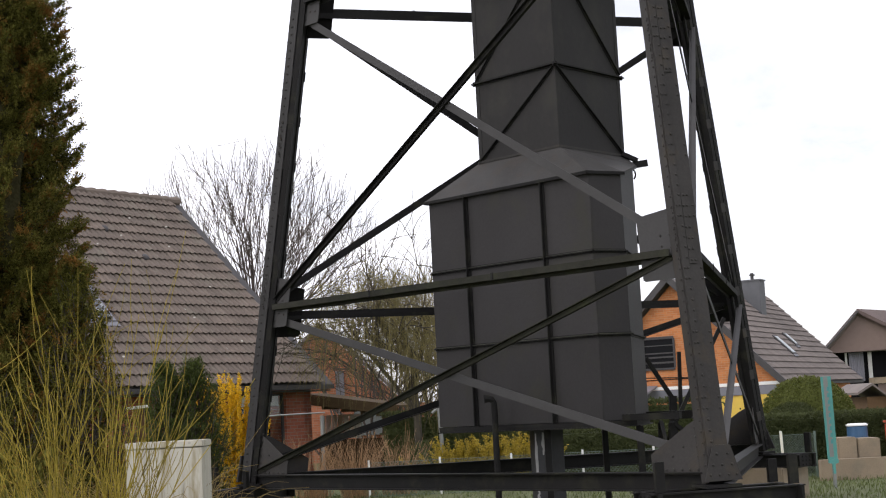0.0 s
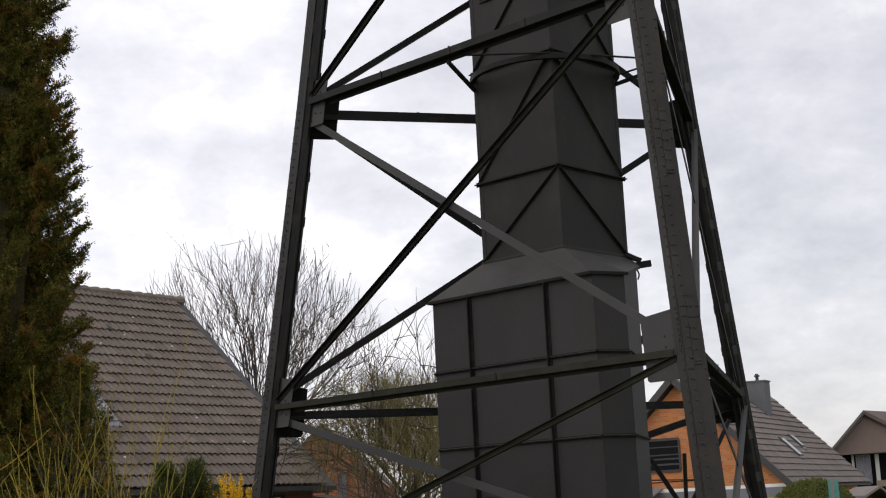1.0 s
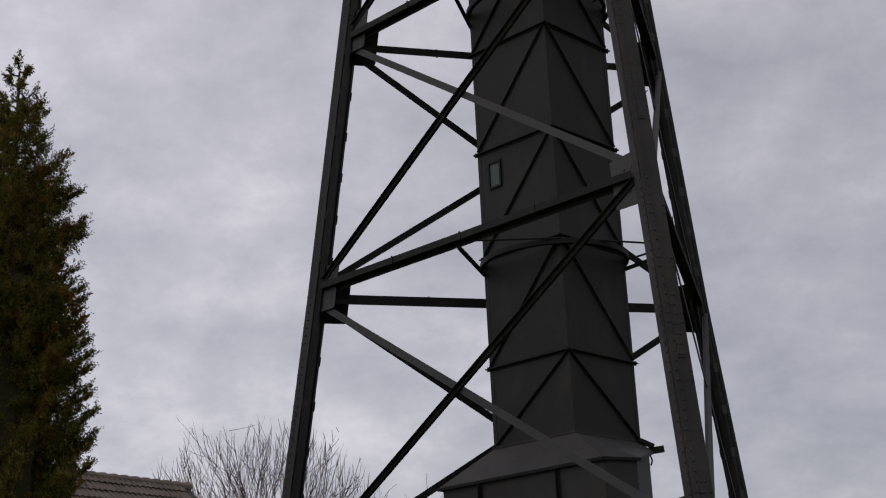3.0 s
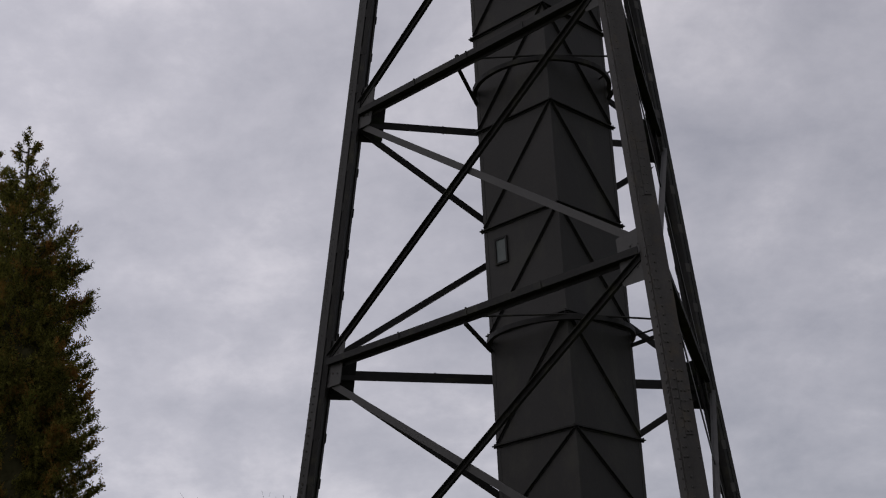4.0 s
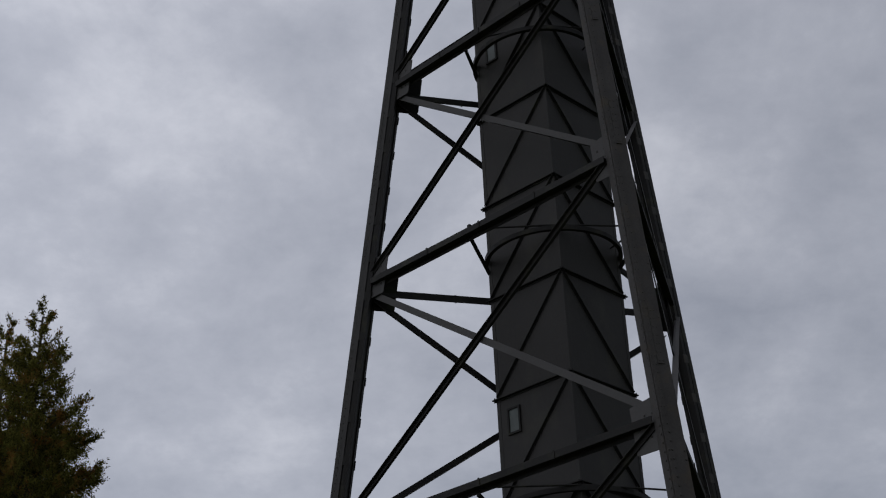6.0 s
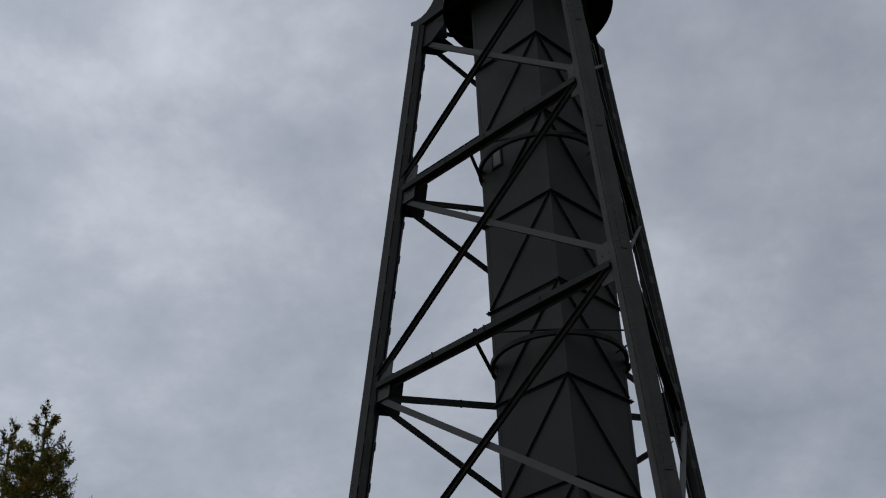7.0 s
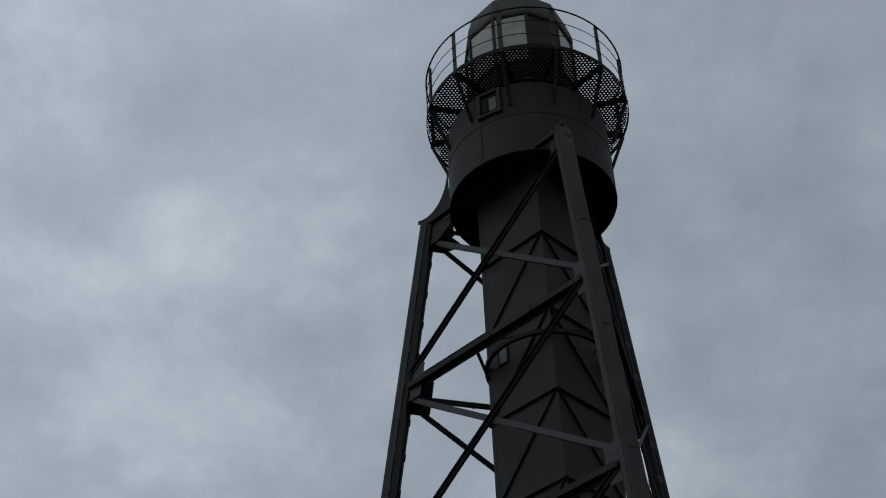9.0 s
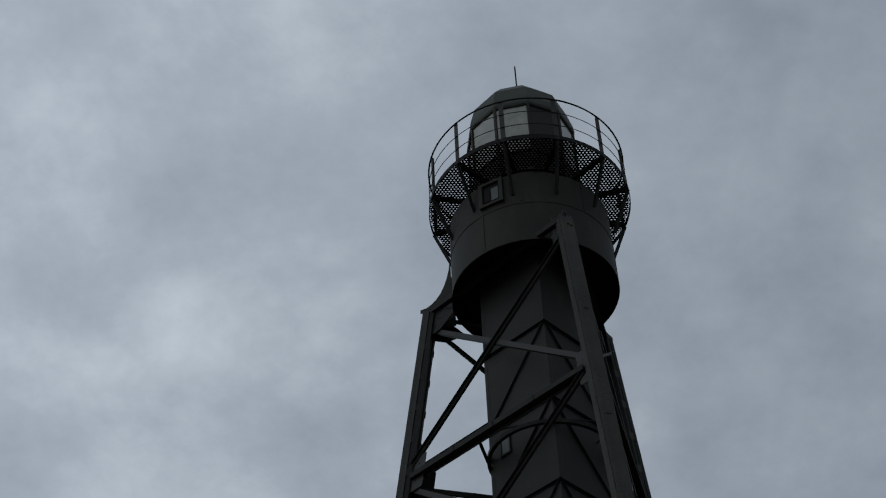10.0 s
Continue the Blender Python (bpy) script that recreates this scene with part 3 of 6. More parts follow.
        sweep(bm, [(s * g, d) for s, d in ((-0.04, -0.04), (-0.03, -0.04), (-0.03, 0), (0.038, 0), (0.038, 0.055), (0.028, 0.055), (0.028, 0.01), (-0.04, 0.01))], p + o, q + o, nrm)
        # Light put into the tone: b-c bars lit, the others dark.
        part("rising_diagonal", bm, STEEL_LIT if k1 == "b" else BRACE if k1 == "a" and k == 0 else STEEL_DARK, tower)
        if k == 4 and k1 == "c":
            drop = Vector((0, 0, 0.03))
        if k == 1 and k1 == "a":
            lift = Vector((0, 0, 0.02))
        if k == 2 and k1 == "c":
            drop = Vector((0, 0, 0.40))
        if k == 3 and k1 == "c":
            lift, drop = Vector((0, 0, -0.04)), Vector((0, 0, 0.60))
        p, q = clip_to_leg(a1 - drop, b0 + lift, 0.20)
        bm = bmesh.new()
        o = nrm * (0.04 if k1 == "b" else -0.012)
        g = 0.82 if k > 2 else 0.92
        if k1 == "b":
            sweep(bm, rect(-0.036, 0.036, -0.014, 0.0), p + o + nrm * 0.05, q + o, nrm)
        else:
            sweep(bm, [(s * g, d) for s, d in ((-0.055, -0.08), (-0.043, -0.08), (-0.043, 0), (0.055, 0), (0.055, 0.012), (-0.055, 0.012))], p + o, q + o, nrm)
        # Front bars in the lit tone, back bars in the shaded one.
        part("falling_diagonal", bm, STEEL_LIT if k1 == "a" else STEEL_DARK, tower)
    # top brace under the watch room
    p, q = clip_to_leg(leg_pt(k1, 18.60), leg_pt(k2, 18.60), 0.08)
    bm = bmesh.new()
    sweep(bm, [(-0.05, -0.05), (-0.038, -0.05), (-0.038, 0.038), (0.05, 0.038), (0.05, 0.05), (-0.05, 0.05)], p + nrm * 0.05, q + nrm * 0.05, nrm)
    part("top_brace", bm, STEEL_DARK, tower)
    # base beam: a rolled I-section
    a, b = leg_pt(k1, 0.735), leg_pt(k2, 0.735)
    p, q = clip_to_leg(a, b, 0.12)
    bm = bmesh.new()
    sweep(bm, [(-0.10, -0.075), (-0.085, -0.075), (-0.085, -0.007), (0.085, -0.007), (0.085, -0.075), (0.10, -0.075),
               (0.10, 0.075), (0.085, 0.075), (0.085, 0.007), (-0.085, 0.007), (-0.085, 0.075), (-0.10, 0.075)], p, q, nrm)
    part("base_beam", bm, STEEL_DARK, tower)

# feet: a riveted boot on a grillage of beams
for key, ang in LEG_ANGLE.items():
    nrm, c = outward(ang), leg_pt(key, 0.70)
    tan = Vector((0, 0, 1)).cross(nrm)
    foot = thing("leg_foot", "", "")
    foot.parent = tower
    bm = bmesh.new()
    o = c + nrm * 0.13 + Vector((0, 0, 0.05))
    out = [(-0.21, 0.0), (0.21, 0.0), (0.11, 0.36), (-0.08, 0.36)]
    lo = [bm.verts.new(o + tan * s + Vector((0, 0, t)) - nrm * (0.10 * t)) for s, t in out]
    hi = [bm.verts.new(v.co + nrm * 0.02) for v in lo]
    for i in range(4):
        bm.faces.new((lo[i], lo[(i + 1) % 4], hi[(i + 1) % 4], hi[i]))
    bm.faces.new(lo[::-1])
    bm.faces.new(hi)
    bmesh.ops.recalc_face_normals(bm, faces=bm.faces)
    part("boot_plate", bm, STEEL, foot)
    pts = [(-0.14, 0.06), (-0.04, 0.06), (0.06, 0.06), (0.15, 0.06), (-0.10, 0.16), (0.0, 0.16), (0.11, 0.16), (-0.05, 0.27), (0.07, 0.27)]
    part_np("riveting", *rivet_mesh([(o + tan * s + Vector((0, 0, t)) - nrm * (0.10 * t) + nrm * 0.02, nrm) for s, t in pts], 0.016), STEEL, foot, kind="stuff")
    bm = bmesh.new()
    sweep(bm, rect(-0.20, 0.20, -0.02, 0.012), c - nrm * 0.20, c + nrm * 0.15, (0, 0, 1))
    part("sole_plate", bm, STEEL_DARK, foot)
    for off in (0.22, -0.22):
        bm = bmesh.new()
        e = c + nrm * off - Vector((0, 0, 0.13))
        sweep(bm, [(-0.06, -0.10), (0.06, -0.10), (0.06, -0.085), (0.007, -0.085), (0.007, 0.085), (0.06, 0.085), (0.06, 0.10), (-0.06, 0.10), (-0.06, 0.085), (-0.007, 0.085), (-0.007, -0.085), (-0.06, -0.085)],
              e - tan * 0.84, e + tan * 0.84, (0, 0, 1))
        part("grillage_beam", bm, STEEL_DARK, foot)
    for s in (-0.74, 0.74):
        for off in (0.22, -0.22) if s > 0 else (0.22,):
            e = c + nrm * off + tan * s
            bm = bar(e - Vector((0, 0, 0.02)), e + Vector((0, 0, 0.28 if off > 0 else 0.22)), 0.10, 0.05, nrm)
            part("anchor_post", bm, STEEL_DARK, foot)
        e = c + tan * s * 1.05 - Vector((0, 0, 0.13))
        bm = bar(e - nrm * 0.34, e + nrm * 0.34, 0.03, 0.20, (0, 0, 1))
        st = part("tie_plate", bm, STEEL_DARK, foot)
        part_np("riveting", *rivet_mesh([(e + nrm * (-0.25 + 0.1 * i) + tan * math.copysign(0.016, s) + Vector((0, 0, t)), tan * s) for i in range(6) for t in (-0.06, 0.0, 0.06)], 0.02), STEEL_DARK, st, kind="stuff")
    pier = bmesh.new()
    block(-0.62, 0.62, -0.38, 0.38, -0.25, 0.475, pier, 0.02)
    pr = part("concrete_pier", pier, CONCRETE, None)
    pr.matrix_world = Matrix.Translation((AX + c.x, AY + c.y, 0)) @ Matrix.Rotation(radians(ang), 4, "Z")
    tagged(pr, "weathered concrete pier under a tower leg", "pier", "piers under the tower legs")

# ---- stair shaft ----
SHAFT_R, SHAFT_A = 0.985, 1.0
JOINT = [4.88, 6.0, 7.58, 9.16, 10.74, 12.32, 13.90, 15.48, 17.08, 18.84]
shaft = thing("stair_shaft", "", "")
shaft.parent = tower


def corner(i, z, r=SHAFT_R):
    return pol(SHAFT_A + 90 * i, r, z) + Vector((0.04, 0, 0))


for i in range(4):
    nrm = outward(SHAFT_A + 90 * i + 45)
    for j, (z0, z1) in enumerate(zip(JOINT, JOINT[1:])):
        a, b = corner(i, z0), corner(i + 1, z0)
        h = (b - a).normalized()
        w = (b - a).length
        bm = bmesh.new()
        v = [bm.verts.new(a + h * s + Vector((0, 0, t - z0)) + nrm * d) for d in (-0.008, 0.0) for s, t in ((0.002, z0 + 0.002), (w - 0.002, z0 + 0.002), (w - 0.002, z1 - 0.002), (0.002, z1 - 0.002))]
        bm.faces.new(v[4:8])
        bm.faces.new(v[0:4][::-1])
        for e in range(4):
            bm.faces.new((v[e], v[(e + 1) % 4], v[4 + (e + 1) % 4], v[4 + e]))
        part("shaft_panel", bm, SHEET, shaft)
        # diagonal stiffener, from the upper end at the front or back corner to the outer foot
        lowa, lowb = (a, b) if i in (0, 2) else (b, a)
        p = lowa + Vector((0, 0, z1 - z0 - 0.03)) + (lowb - lowa).normalized() * 0.02
        q = lowb + Vector((0, 0, 0.04)) - (lowb - lowa).normalized() * 0.02
        if z1 < 18.7:
            bm = bmesh.new()
            sweep(bm, tee(0.022, 0.010, 0.042), p, q, nrm)
            part("diagonal_stiffener", bm, STEEL_DARK, shaft)
    for z in JOINT[1:-1]:
        a, b = corner(i, z, SHAFT_R + 0.004), corner(i + 1, z, SHAFT_R + 0.004)
        bm = bmesh.new()
        e = (b - a).normalized() * 0.045
        sweep(bm, tee(0.028, 0.012, 0.052, -0.001), a - e, b + e, nrm)
        part("joint_angle", bm, STEEL_DARK, shaft)
# corner angles
for i in range(4):
    bm = bmesh.new()
    c0, c1 = corner(i, JOINT[0], SHAFT_R + 0.003), corner(i, JOINT[-1], SHAFT_R + 0.003)
    e = outward(SHAFT_A + 90 * i)
    sweep(bm, [(0, 0.004), (0.045, -0.041), (0.04, -0.046), (0, -0.006), (-0.04, -0.046), (-0.045, -0.041)], c0, c1, e)
    part("corner_angle", bm, SHEET, shaft)


def shaft_window(along, z0, z1, half):
    """A small window in the shaft's face towards legs a and b."""
    nrm = outward(SHAFT_A - 45)
    a, b = corner(3, 0), corner(4, 0)
    h = (b - a).normalized()
    c = a + h * along
    win = thing("shaft_window", "", "")
    win.parent = shaft
    for (s0, s1, t0, t1) in ((-half - 0.03, half + 0.03, z1, z1 + 0.03), (-half - 0.03, half + 0.03, z0 - 0.03, z0), (-half - 0.03, -half, z0, z1), (half, half + 0.03, z0, z1)):
        bm = bmesh.new()
        v = [bm.verts.new(c + h * s + Vector((0, 0, t)) + nrm * d) for d in (0.001, 0.03) for s, t in ((s0, t0), (s1, t0), (s1, t1), (s0, t1))]
        bm.faces.new(v[4:8])
        for e in range(4):
            bm.faces.new((v[e], v[(e + 1) % 4], v[4 + (e + 1) % 4], v[4 + e]))
        part("window_frame", bm, STEEL_DARK, win)
    bm = bmesh.new()
    v = [bm.verts.new(c + h * s + Vector((0, 0, t)) + nrm * d) for d in (0.004, 0.012) for s, t in ((-half, z0), (half, z0), (half, z1), (-half, z1))]
    bm.faces.new(v[4:8])
    for e in range(4):
        bm.faces.new((v[e], v[(e + 1) % 4], v[4 + (e + 1) % 4], v[4 + e]))
    part("pane", bm, DIM_PANE, win, "dim grey window pane")


shaft_window(0.315, 8.60, 8.94, 0.09)
shaft_window(0.355, 14.93, 15.23, 0.085)

# round collars with struts and tie rods at three levels
for k in (2, 3, 4):
    zc = {2: 7.48, 3: 11.40, 4: 14.98}[k]
    collar = part("round_collar", lathe([(0.985, zc - 0.035), (1.045, zc - 0.035), (1.045, zc + 0.035), (0.985, zc + 0.035)], (0.04, 0), 48, closed=True), STEEL_DARK, tower)
    mids = []
    for k1, k2, fang in FACES:
        share = {2: 0.48, 3: 0.44, 4: 0.40}[k]
        m = leg_pt(k1, LEVEL[k]) * (1 - share) + leg_pt(k2, LEVEL[k]) * share
        mids.append(m + Vector((0, 0, 0.06)))
        for c in {-44.733: (3,), 75.267: (1,), 195.267: (1, 2)}[fang]:
            part("collar_strut", bar(m - Vector((0, 0, 0.03)), corner(c, zc - (0.12 if k == 2 else 0.18)), 0.045, 0.045), STEEL_DARK, collar)
        bm = bmesh.new()
        d = outward(fang)
        t = Vector((0, 0, 1)).cross(d)
        sweep(bm, rect(-0.025, 0.025, -0.02, 0.02), m + t * 0.02 + Vector((0, 0, 0.02)), m + t * 0.02 + Vector((0, 0, 0.12)), d)
        part("strut_shoe", bm, STEEL_DARK, collar)
    nose = corner(0, zc + 0.04, SHAFT_R + 0.05)
    for p, q in ((mids[0], nose), (nose, mids[1]), (mids[1], corner(2, zc, SHAFT_R + 0.05)), (corner(2, zc, SHAFT_R + 0.05), mids[2])):
        part_np("tie_rod", *rod(p, q, 0.014, 6), STEEL_DARK, collar)

# ---- base house of the shaft: a triangle with cut corners ----
RHO, BZ0, BZ1 = 1.018, 1.37, 4.45
house = thing("base_house", "", "")
house.parent = tower


def house_plan(grow_by, z):
    """Corners in order: the long side parallel to legs a and b, the cut corner towards leg b, the short side, the back."""
    f1, f2 = pol(-44.733, RHO + grow_by, z), pol(75.267, RHO + 0.09 + grow_by, z)
    h1, h2 = pol(45.267, 1, 0), pol(165.267, 1, 0)
    return [f1 - h1 * (1.34 + grow_by), f1 + h1 * (1.46 + grow_by * 0.3), f2 - h2 * (1.30 + grow_by * 0.3), f2 + h2 * 0.10, pol(150, 1.3 + grow_by, z), pol(-150, 1.35 + grow_by, z)]


def panel_between(p, q, z0, z1, nrm, mat, parent, name, thick=0.01, gap=0.004, rise=0.0):
    h = (q - p).normalized()
    w = (q - p).length
    bm = bmesh.new()
    v = [bm.verts.new(Vector((p.x, p.y, 0)) + h * s + Vector((0, 0, t)) + nrm * d) for d in (-thick, 0) for s, t in ((gap, z0 + gap), (w - gap, z0 + gap), (w - gap, z1 - gap + rise), (gap, z1 - gap))]
    bm.faces.new(v[4:8])
    bm.faces.new(v[0:4][::-1])
    for e in range(4):
        bm.faces.new((v[e], v[(e + 1) % 4], v[4 + (e + 1) % 4], v[4 + e]))
    return part(name, bm, mat, parent)


HX = house_plan(0.0, 0)
ROWZ = [BZ0, 2.42, 3.45, BZ1]
LIFT = [0.0, 0.0, 0.0, 0.30, 0.36, 0.0]   # the roof sits higher on the far side
for i in range(6):
    p, q = HX[i], HX[(i + 1) % 6]
    nrm = (q - p).cross(Vector((0, 0, 1))).normalized()
    cuts = [0.0, 0.25, 0.73, 1.0] if i == 0 else [0.0, 1.0]
    for c0, c1 in zip(cuts, cuts[1:]):
        for z0, z1 in zip(ROWZ, ROWZ[1:]):
            panel_between(p + (q - p) * c0, p + (q - p) * c1, z0, z1, nrm, BOXPAINT, house, "wall_panel", rise=LIFT[(i + 1) % 6] if z1 == BZ1 and i == 2 else 0.0)
            if z1 == BZ1 and i in (3, 4, 5):
                part("head_plate", prism([p + Z3 * (BZ1 + 0.002), q + Z3 * (BZ1 + 0.002), q + Z3 * (BZ1 + 0.003 + LIFT[(i + 1) % 6]), p + Z3 * (BZ1 + 0.003 + LIFT[i])], nrm * -0.01), BOXPAINT, house)
    # upright T ribs on the seams
    for c in cuts[1:-1]:
        o = p + (q - p) * c
        bm = bmesh.new()
        sweep(bm, tee(0.034, 0.012, 0.062), Vector((o.x, o.y, BZ0)), Vector((o.x, o.y, BZ1)), nrm)
        part("wall_rib", bm, STEEL_DARK, house)
    # level ribs and the mossy line that sits on them
    for z in ROWZ[1:3]:
        bm = bmesh.new()
        a, b = Vector((p.x, p.y, z)), Vector((q.x, q.y, z))
        sweep(bm, tee(0.026, 0.010, 0.040), a, b, nrm)
        part("level_rib", bm, STEEL_DARK, house)
        bm = bmesh.new()
        sweep(bm, [(0.006, 0.012), (0.014, 0.012), (0.007, 0.034), (0.006, 0.034)], a, b, nrm)
        part("moss_strip", bm, MOSS, house, "thin line of moss")
    # foot channel
    bm = bmesh.new()
    a, b = Vector((p.x, p.y, BZ0)), Vector((q.x, q.y, BZ0))
    sweep(bm, [(-0.08, -0.06), (-0.068, -0.06), (-0.068, 0.0), (-0.002, 0.0), (-0.002, 0.012), (-0.068, 0.012), (-0.068, 0.05), (-0.08, 0.05)], a, b, nrm)
    part("foot_channel", bm, STEEL_DARK, house)
bm = bmesh.new()
bm.faces.new([bm.verts.new(Vector((v.x, v.y, BZ0 - 0.015))) for v in HX])
bmesh.ops.solidify(bm, geom=bm.faces, thickness=0.02)
part("floor_plate", bm, STEEL_DARK, house)
# sloping roof from the walls up to the shaft
bm = bmesh.new()
EV = [bm.verts.new(v + Z3 * LIFT[i]) for i, v in enumerate(house_plan(0.05, BZ1 - 0.01))]
SQ = [bm.verts.new(corner(i, JOINT[0] + 0.02, SHAFT_R + 0.015)) for i in range(4)]
for f in ((EV[0], EV[1], SQ[0], SQ[3]), (EV[1], EV[2], SQ[0]), (EV[2], EV[3], SQ[1], SQ[0]), (EV[3], EV[4], SQ[1]), (EV[4], SQ[2], SQ[1]),
          (EV[4], EV[5], SQ[2]), (EV[5], SQ[3], SQ[2]), (EV[5], EV[0], SQ[3])):
    bm.faces.new(f)
bmesh.ops.triangulate(bm, faces=bm.faces)
bmesh.ops.recalc_face_normals(bm, faces=bm.faces)
part("house_roof", bm, ROOFSHEET, house, "sloping sheet roof")
HXE = [v + Z3 * LIFT[i] for i, v in enumerate(house_plan(0.052, BZ1 - 0.01))]
for i in range(6):
    p, q = HXE[i], HXE[(i + 1) % 6]
    nrm = (q - p).cross(Vector((0, 0, 1))).normalized()
    bm = bmesh.new()
    sweep(bm, rect(-0.035, 0.004, -0.006, 0.006), p, q, nrm)
    part("roof_edge", bm, STEEL_DARK, house)
for i in range(4):
    p, q = corner(i, JOINT[0] + 0.03, SHAFT_R + 0.02), corner(i + 1, JOINT[0] + 0.03, SHAFT_R + 0.02)
    bm = bmesh.new()
    sweep(bm, rect(-0.012, 0.02, -0.004, 0.01), p, q, outward(SHAFT_A + 90 * i + 45))
    part("roof_flashing", bm, STEEL, house)
# lifting beam stub that pokes out beside the shaft, with its tilted cap and hook
o = Vector((-AX, -AY, 0))
part("lifting_beam", bar(o + Vector((2.70, 18.93, 4.765)), o + Vector((2.965, 18.93, 4.795)), 0.07, 0.085), STEEL_DARK, house)
part("lifting_bracket", bar(o + Vector((2.63, 18.92, 4.93)), o + Vector((2.83, 18.92, 4.83)), 0.10, 0.055), STEEL_DARK, house)
hook = [(np.array(o + Vector((2.765 + 0.03 * math.sin(t), 18.93, 4.72 - 0.14 * t / 3))), 0.011) for t in (0, 0.8, 1.6, 2.4, 3.0)]
part_np("hook", *tube_mesh([hook], 6), STEEL_DARK, house)
# frame under the base house and the ledge beside it
part("underframe", bar(pol(60, 1.2, 1.40), pol(40, 2.25, 1.40), 0.09, 0.10), STEEL_DARK, house)
part("underframe", bar(pol(20, 1.7, 1.40), pol(32, 2.3, 1.40), 0.09, 0.08), STEEL_DARK, house)
for d, r in ((-20, 0.9), (60, 1.5), (95, 1.3), (150, 1.3), (30, 1.6)):
    o = pol(d, r, 0)
    part("underframe_leg", bar(o + Vector((0, 0, 0.05)), o + Vector((0, 0, BZ0 - 0.08)), 0.08, 0.08, (1, 0, 0)), STEEL_DARK, house)
for (d0, r0, z0), (d1, r1, z1) in (((60, 1.5, 0.6), (95, 1.3, 1.3)), ((95, 1.3, 0.6), (60, 1.5, 1.3)), ((62, 1.55, 1.32), (70, 2.2, 2.6)), ((75, 2.0, 0.75), (62, 1.5, 1.3))):
    part("underframe_brace", bar(pol(d0, r0, z0), pol(d1, r1, z1), 0.05, 0.05), STEEL_DARK, house)
o = Vector((-AX, -AY, 0))
part("ledge_post", bar(o + Vector((3.30, 19.6, 1.40)), o + Vector((3.33, 19.6, 2.24)), 0.05, 0.05, (1, 0, 0)), STEEL_DARK, house)
part("ledge_brace", bar(o + Vector((2.86, 19.6, 2.18)), o + Vector((3.20, 19.6, 1.60)), 0.06, 0.06), STEEL_DARK, house)
part("ledge_brace", bar(o + Vector((3.20, 19.6, 1.64)), o + Vector((3.18, 19.6, 0.85)), 0.10, 0.10, (1, 0, 0)), STEEL_DARK, house)
part("ledge_rail", bar(o + Vector((2.6, 19.6, 1.37)), o + Vector((3.40, 19.6, 1.385)), 0.10, 0.10), STEEL_DARK, house)
part_np("ledge_wire", *rod(o + Vector((2.85, 19.7, 1.90)), o + Vector((3.45, 19.7, 1.88)), 0.008, 5), STEEL_DARK, house)
part_np("ledge_wire", *rod(o + Vector((2.85, 19.7, 1.86)), o + Vector((3.45, 19.7, 1.87)), 0.008, 5), STEEL_DARK, house)
col = part("centre_column", lathe([(0.225, 0.0), (0.225, BZ0 - 0.06)], (0, 0), 6, radians(12)), COLUMN, tower, "six-sided column with peeling pale patches")
col.location = (-0.28, -0.29, 0)
rag = random.Random(5)
for d, s, z0, z1, wd in ((-18, -0.094, 0.62, 1.24, 0.017), (-18, 0.0, 0.96, 1.25, 0.022), (-18, 0.085, 0.78, 0.93, 0.017), (-18, -0.09, 0.30, 0.5, 0.02)):
    e, t = outward(d), Vector((0, 0, 1)).cross(outward(d))
    zs = [z0 + (z1 - z0) * k / 7 for k in range(8)]
    half = [wd * (0.35 + 0.65 * math.sin(math.pi * (0.15 + 0.7 * k / 7))) * rag.uniform(0.6, 1.15) for k in range(8)]
    skew = [rag.gauss(0, 0.004) for k in range(8)]
    ring = [(s + skew[k] + half[k], zs[k]) for k in range(8)] + [(s + skew[k] - half[k], zs[k]) for k in range(7, -1, -1)]
    part("peeled_patch", prism([e * 0.1955 + t * a + Z3 * z for a, z in ring], e * 0.003), PRIMER, col, "bare pale primer")
part_np("down_pipe", *rod(pol(-53, 1.2, 0.0), pol(-53, 1.2, 1.62), 0.042, 10), STEEL_DARK, house, "thin vertical steel pipe")
part_np("pipe_elbow", *tube_mesh([[(np.array(pol(-53, 1.2, 1.60) + Vector((dx, 0, dz))), rr) for dx, dz, rr in ((0, 0, 0.043), (-0.006, 0.06, 0.043), (-0.035, 0.105, 0.045), (-0.085, 0.12, 0.05), (-0.125, 0.115, 0.058))]], 10), STEEL_DARK, house)
footing = part("column_footing", block(-0.5, 0.5, -0.5, 0.5, -0.2, 0.06, bevel=0.02), CONCRETE)
footing.location = (AX, AY, 0)
tagged(footing, "low concrete footing under the tower's column", "footing")

# ---- watch room drum, gallery and lantern ----
DZ0, DZ1, DR = 18.51, 20.18, 1.498
HEAD = Vector((0.055, 0, 0))
drum = part("watch_room", lathe([(DR, DZ0), (DR, DZ0 + 0.5), (DR, DZ1 - 0.5), (DR, DZ1)], (0, 0), 96), GREENSHEET, tower, "round dark green-grey plated watch room")
drum.location = HEAD
for f in drum.data.polygons:
    f.use_smooth = abs(f.normal.z) < 0.3
part("drum_lining", lathe([(DR - 0.012, DZ0 + 0.001), (DR - 0.012, DZ0 + 0.36)], (0, 0), 96), STEEL_DARK, drum)
part("drum_top", lathe([(DR - 0.002, DZ1 - 0.002), (1.0, DZ1 + 0.02), (0.9, DZ1 + 0.05)], (0, 0), 96), GREENSHEET, drum)
# Near-black floor: the drum's unlit inside is put into its colour.
bm = bmesh.new()
bmesh.ops.create_circle(bm, cap_ends=True, radius=DR - 0.013, segments=64, matrix=Matrix.Translation((0, 0, DZ0 + 0.34)))
part("drum_floor", bm, DARK, drum)
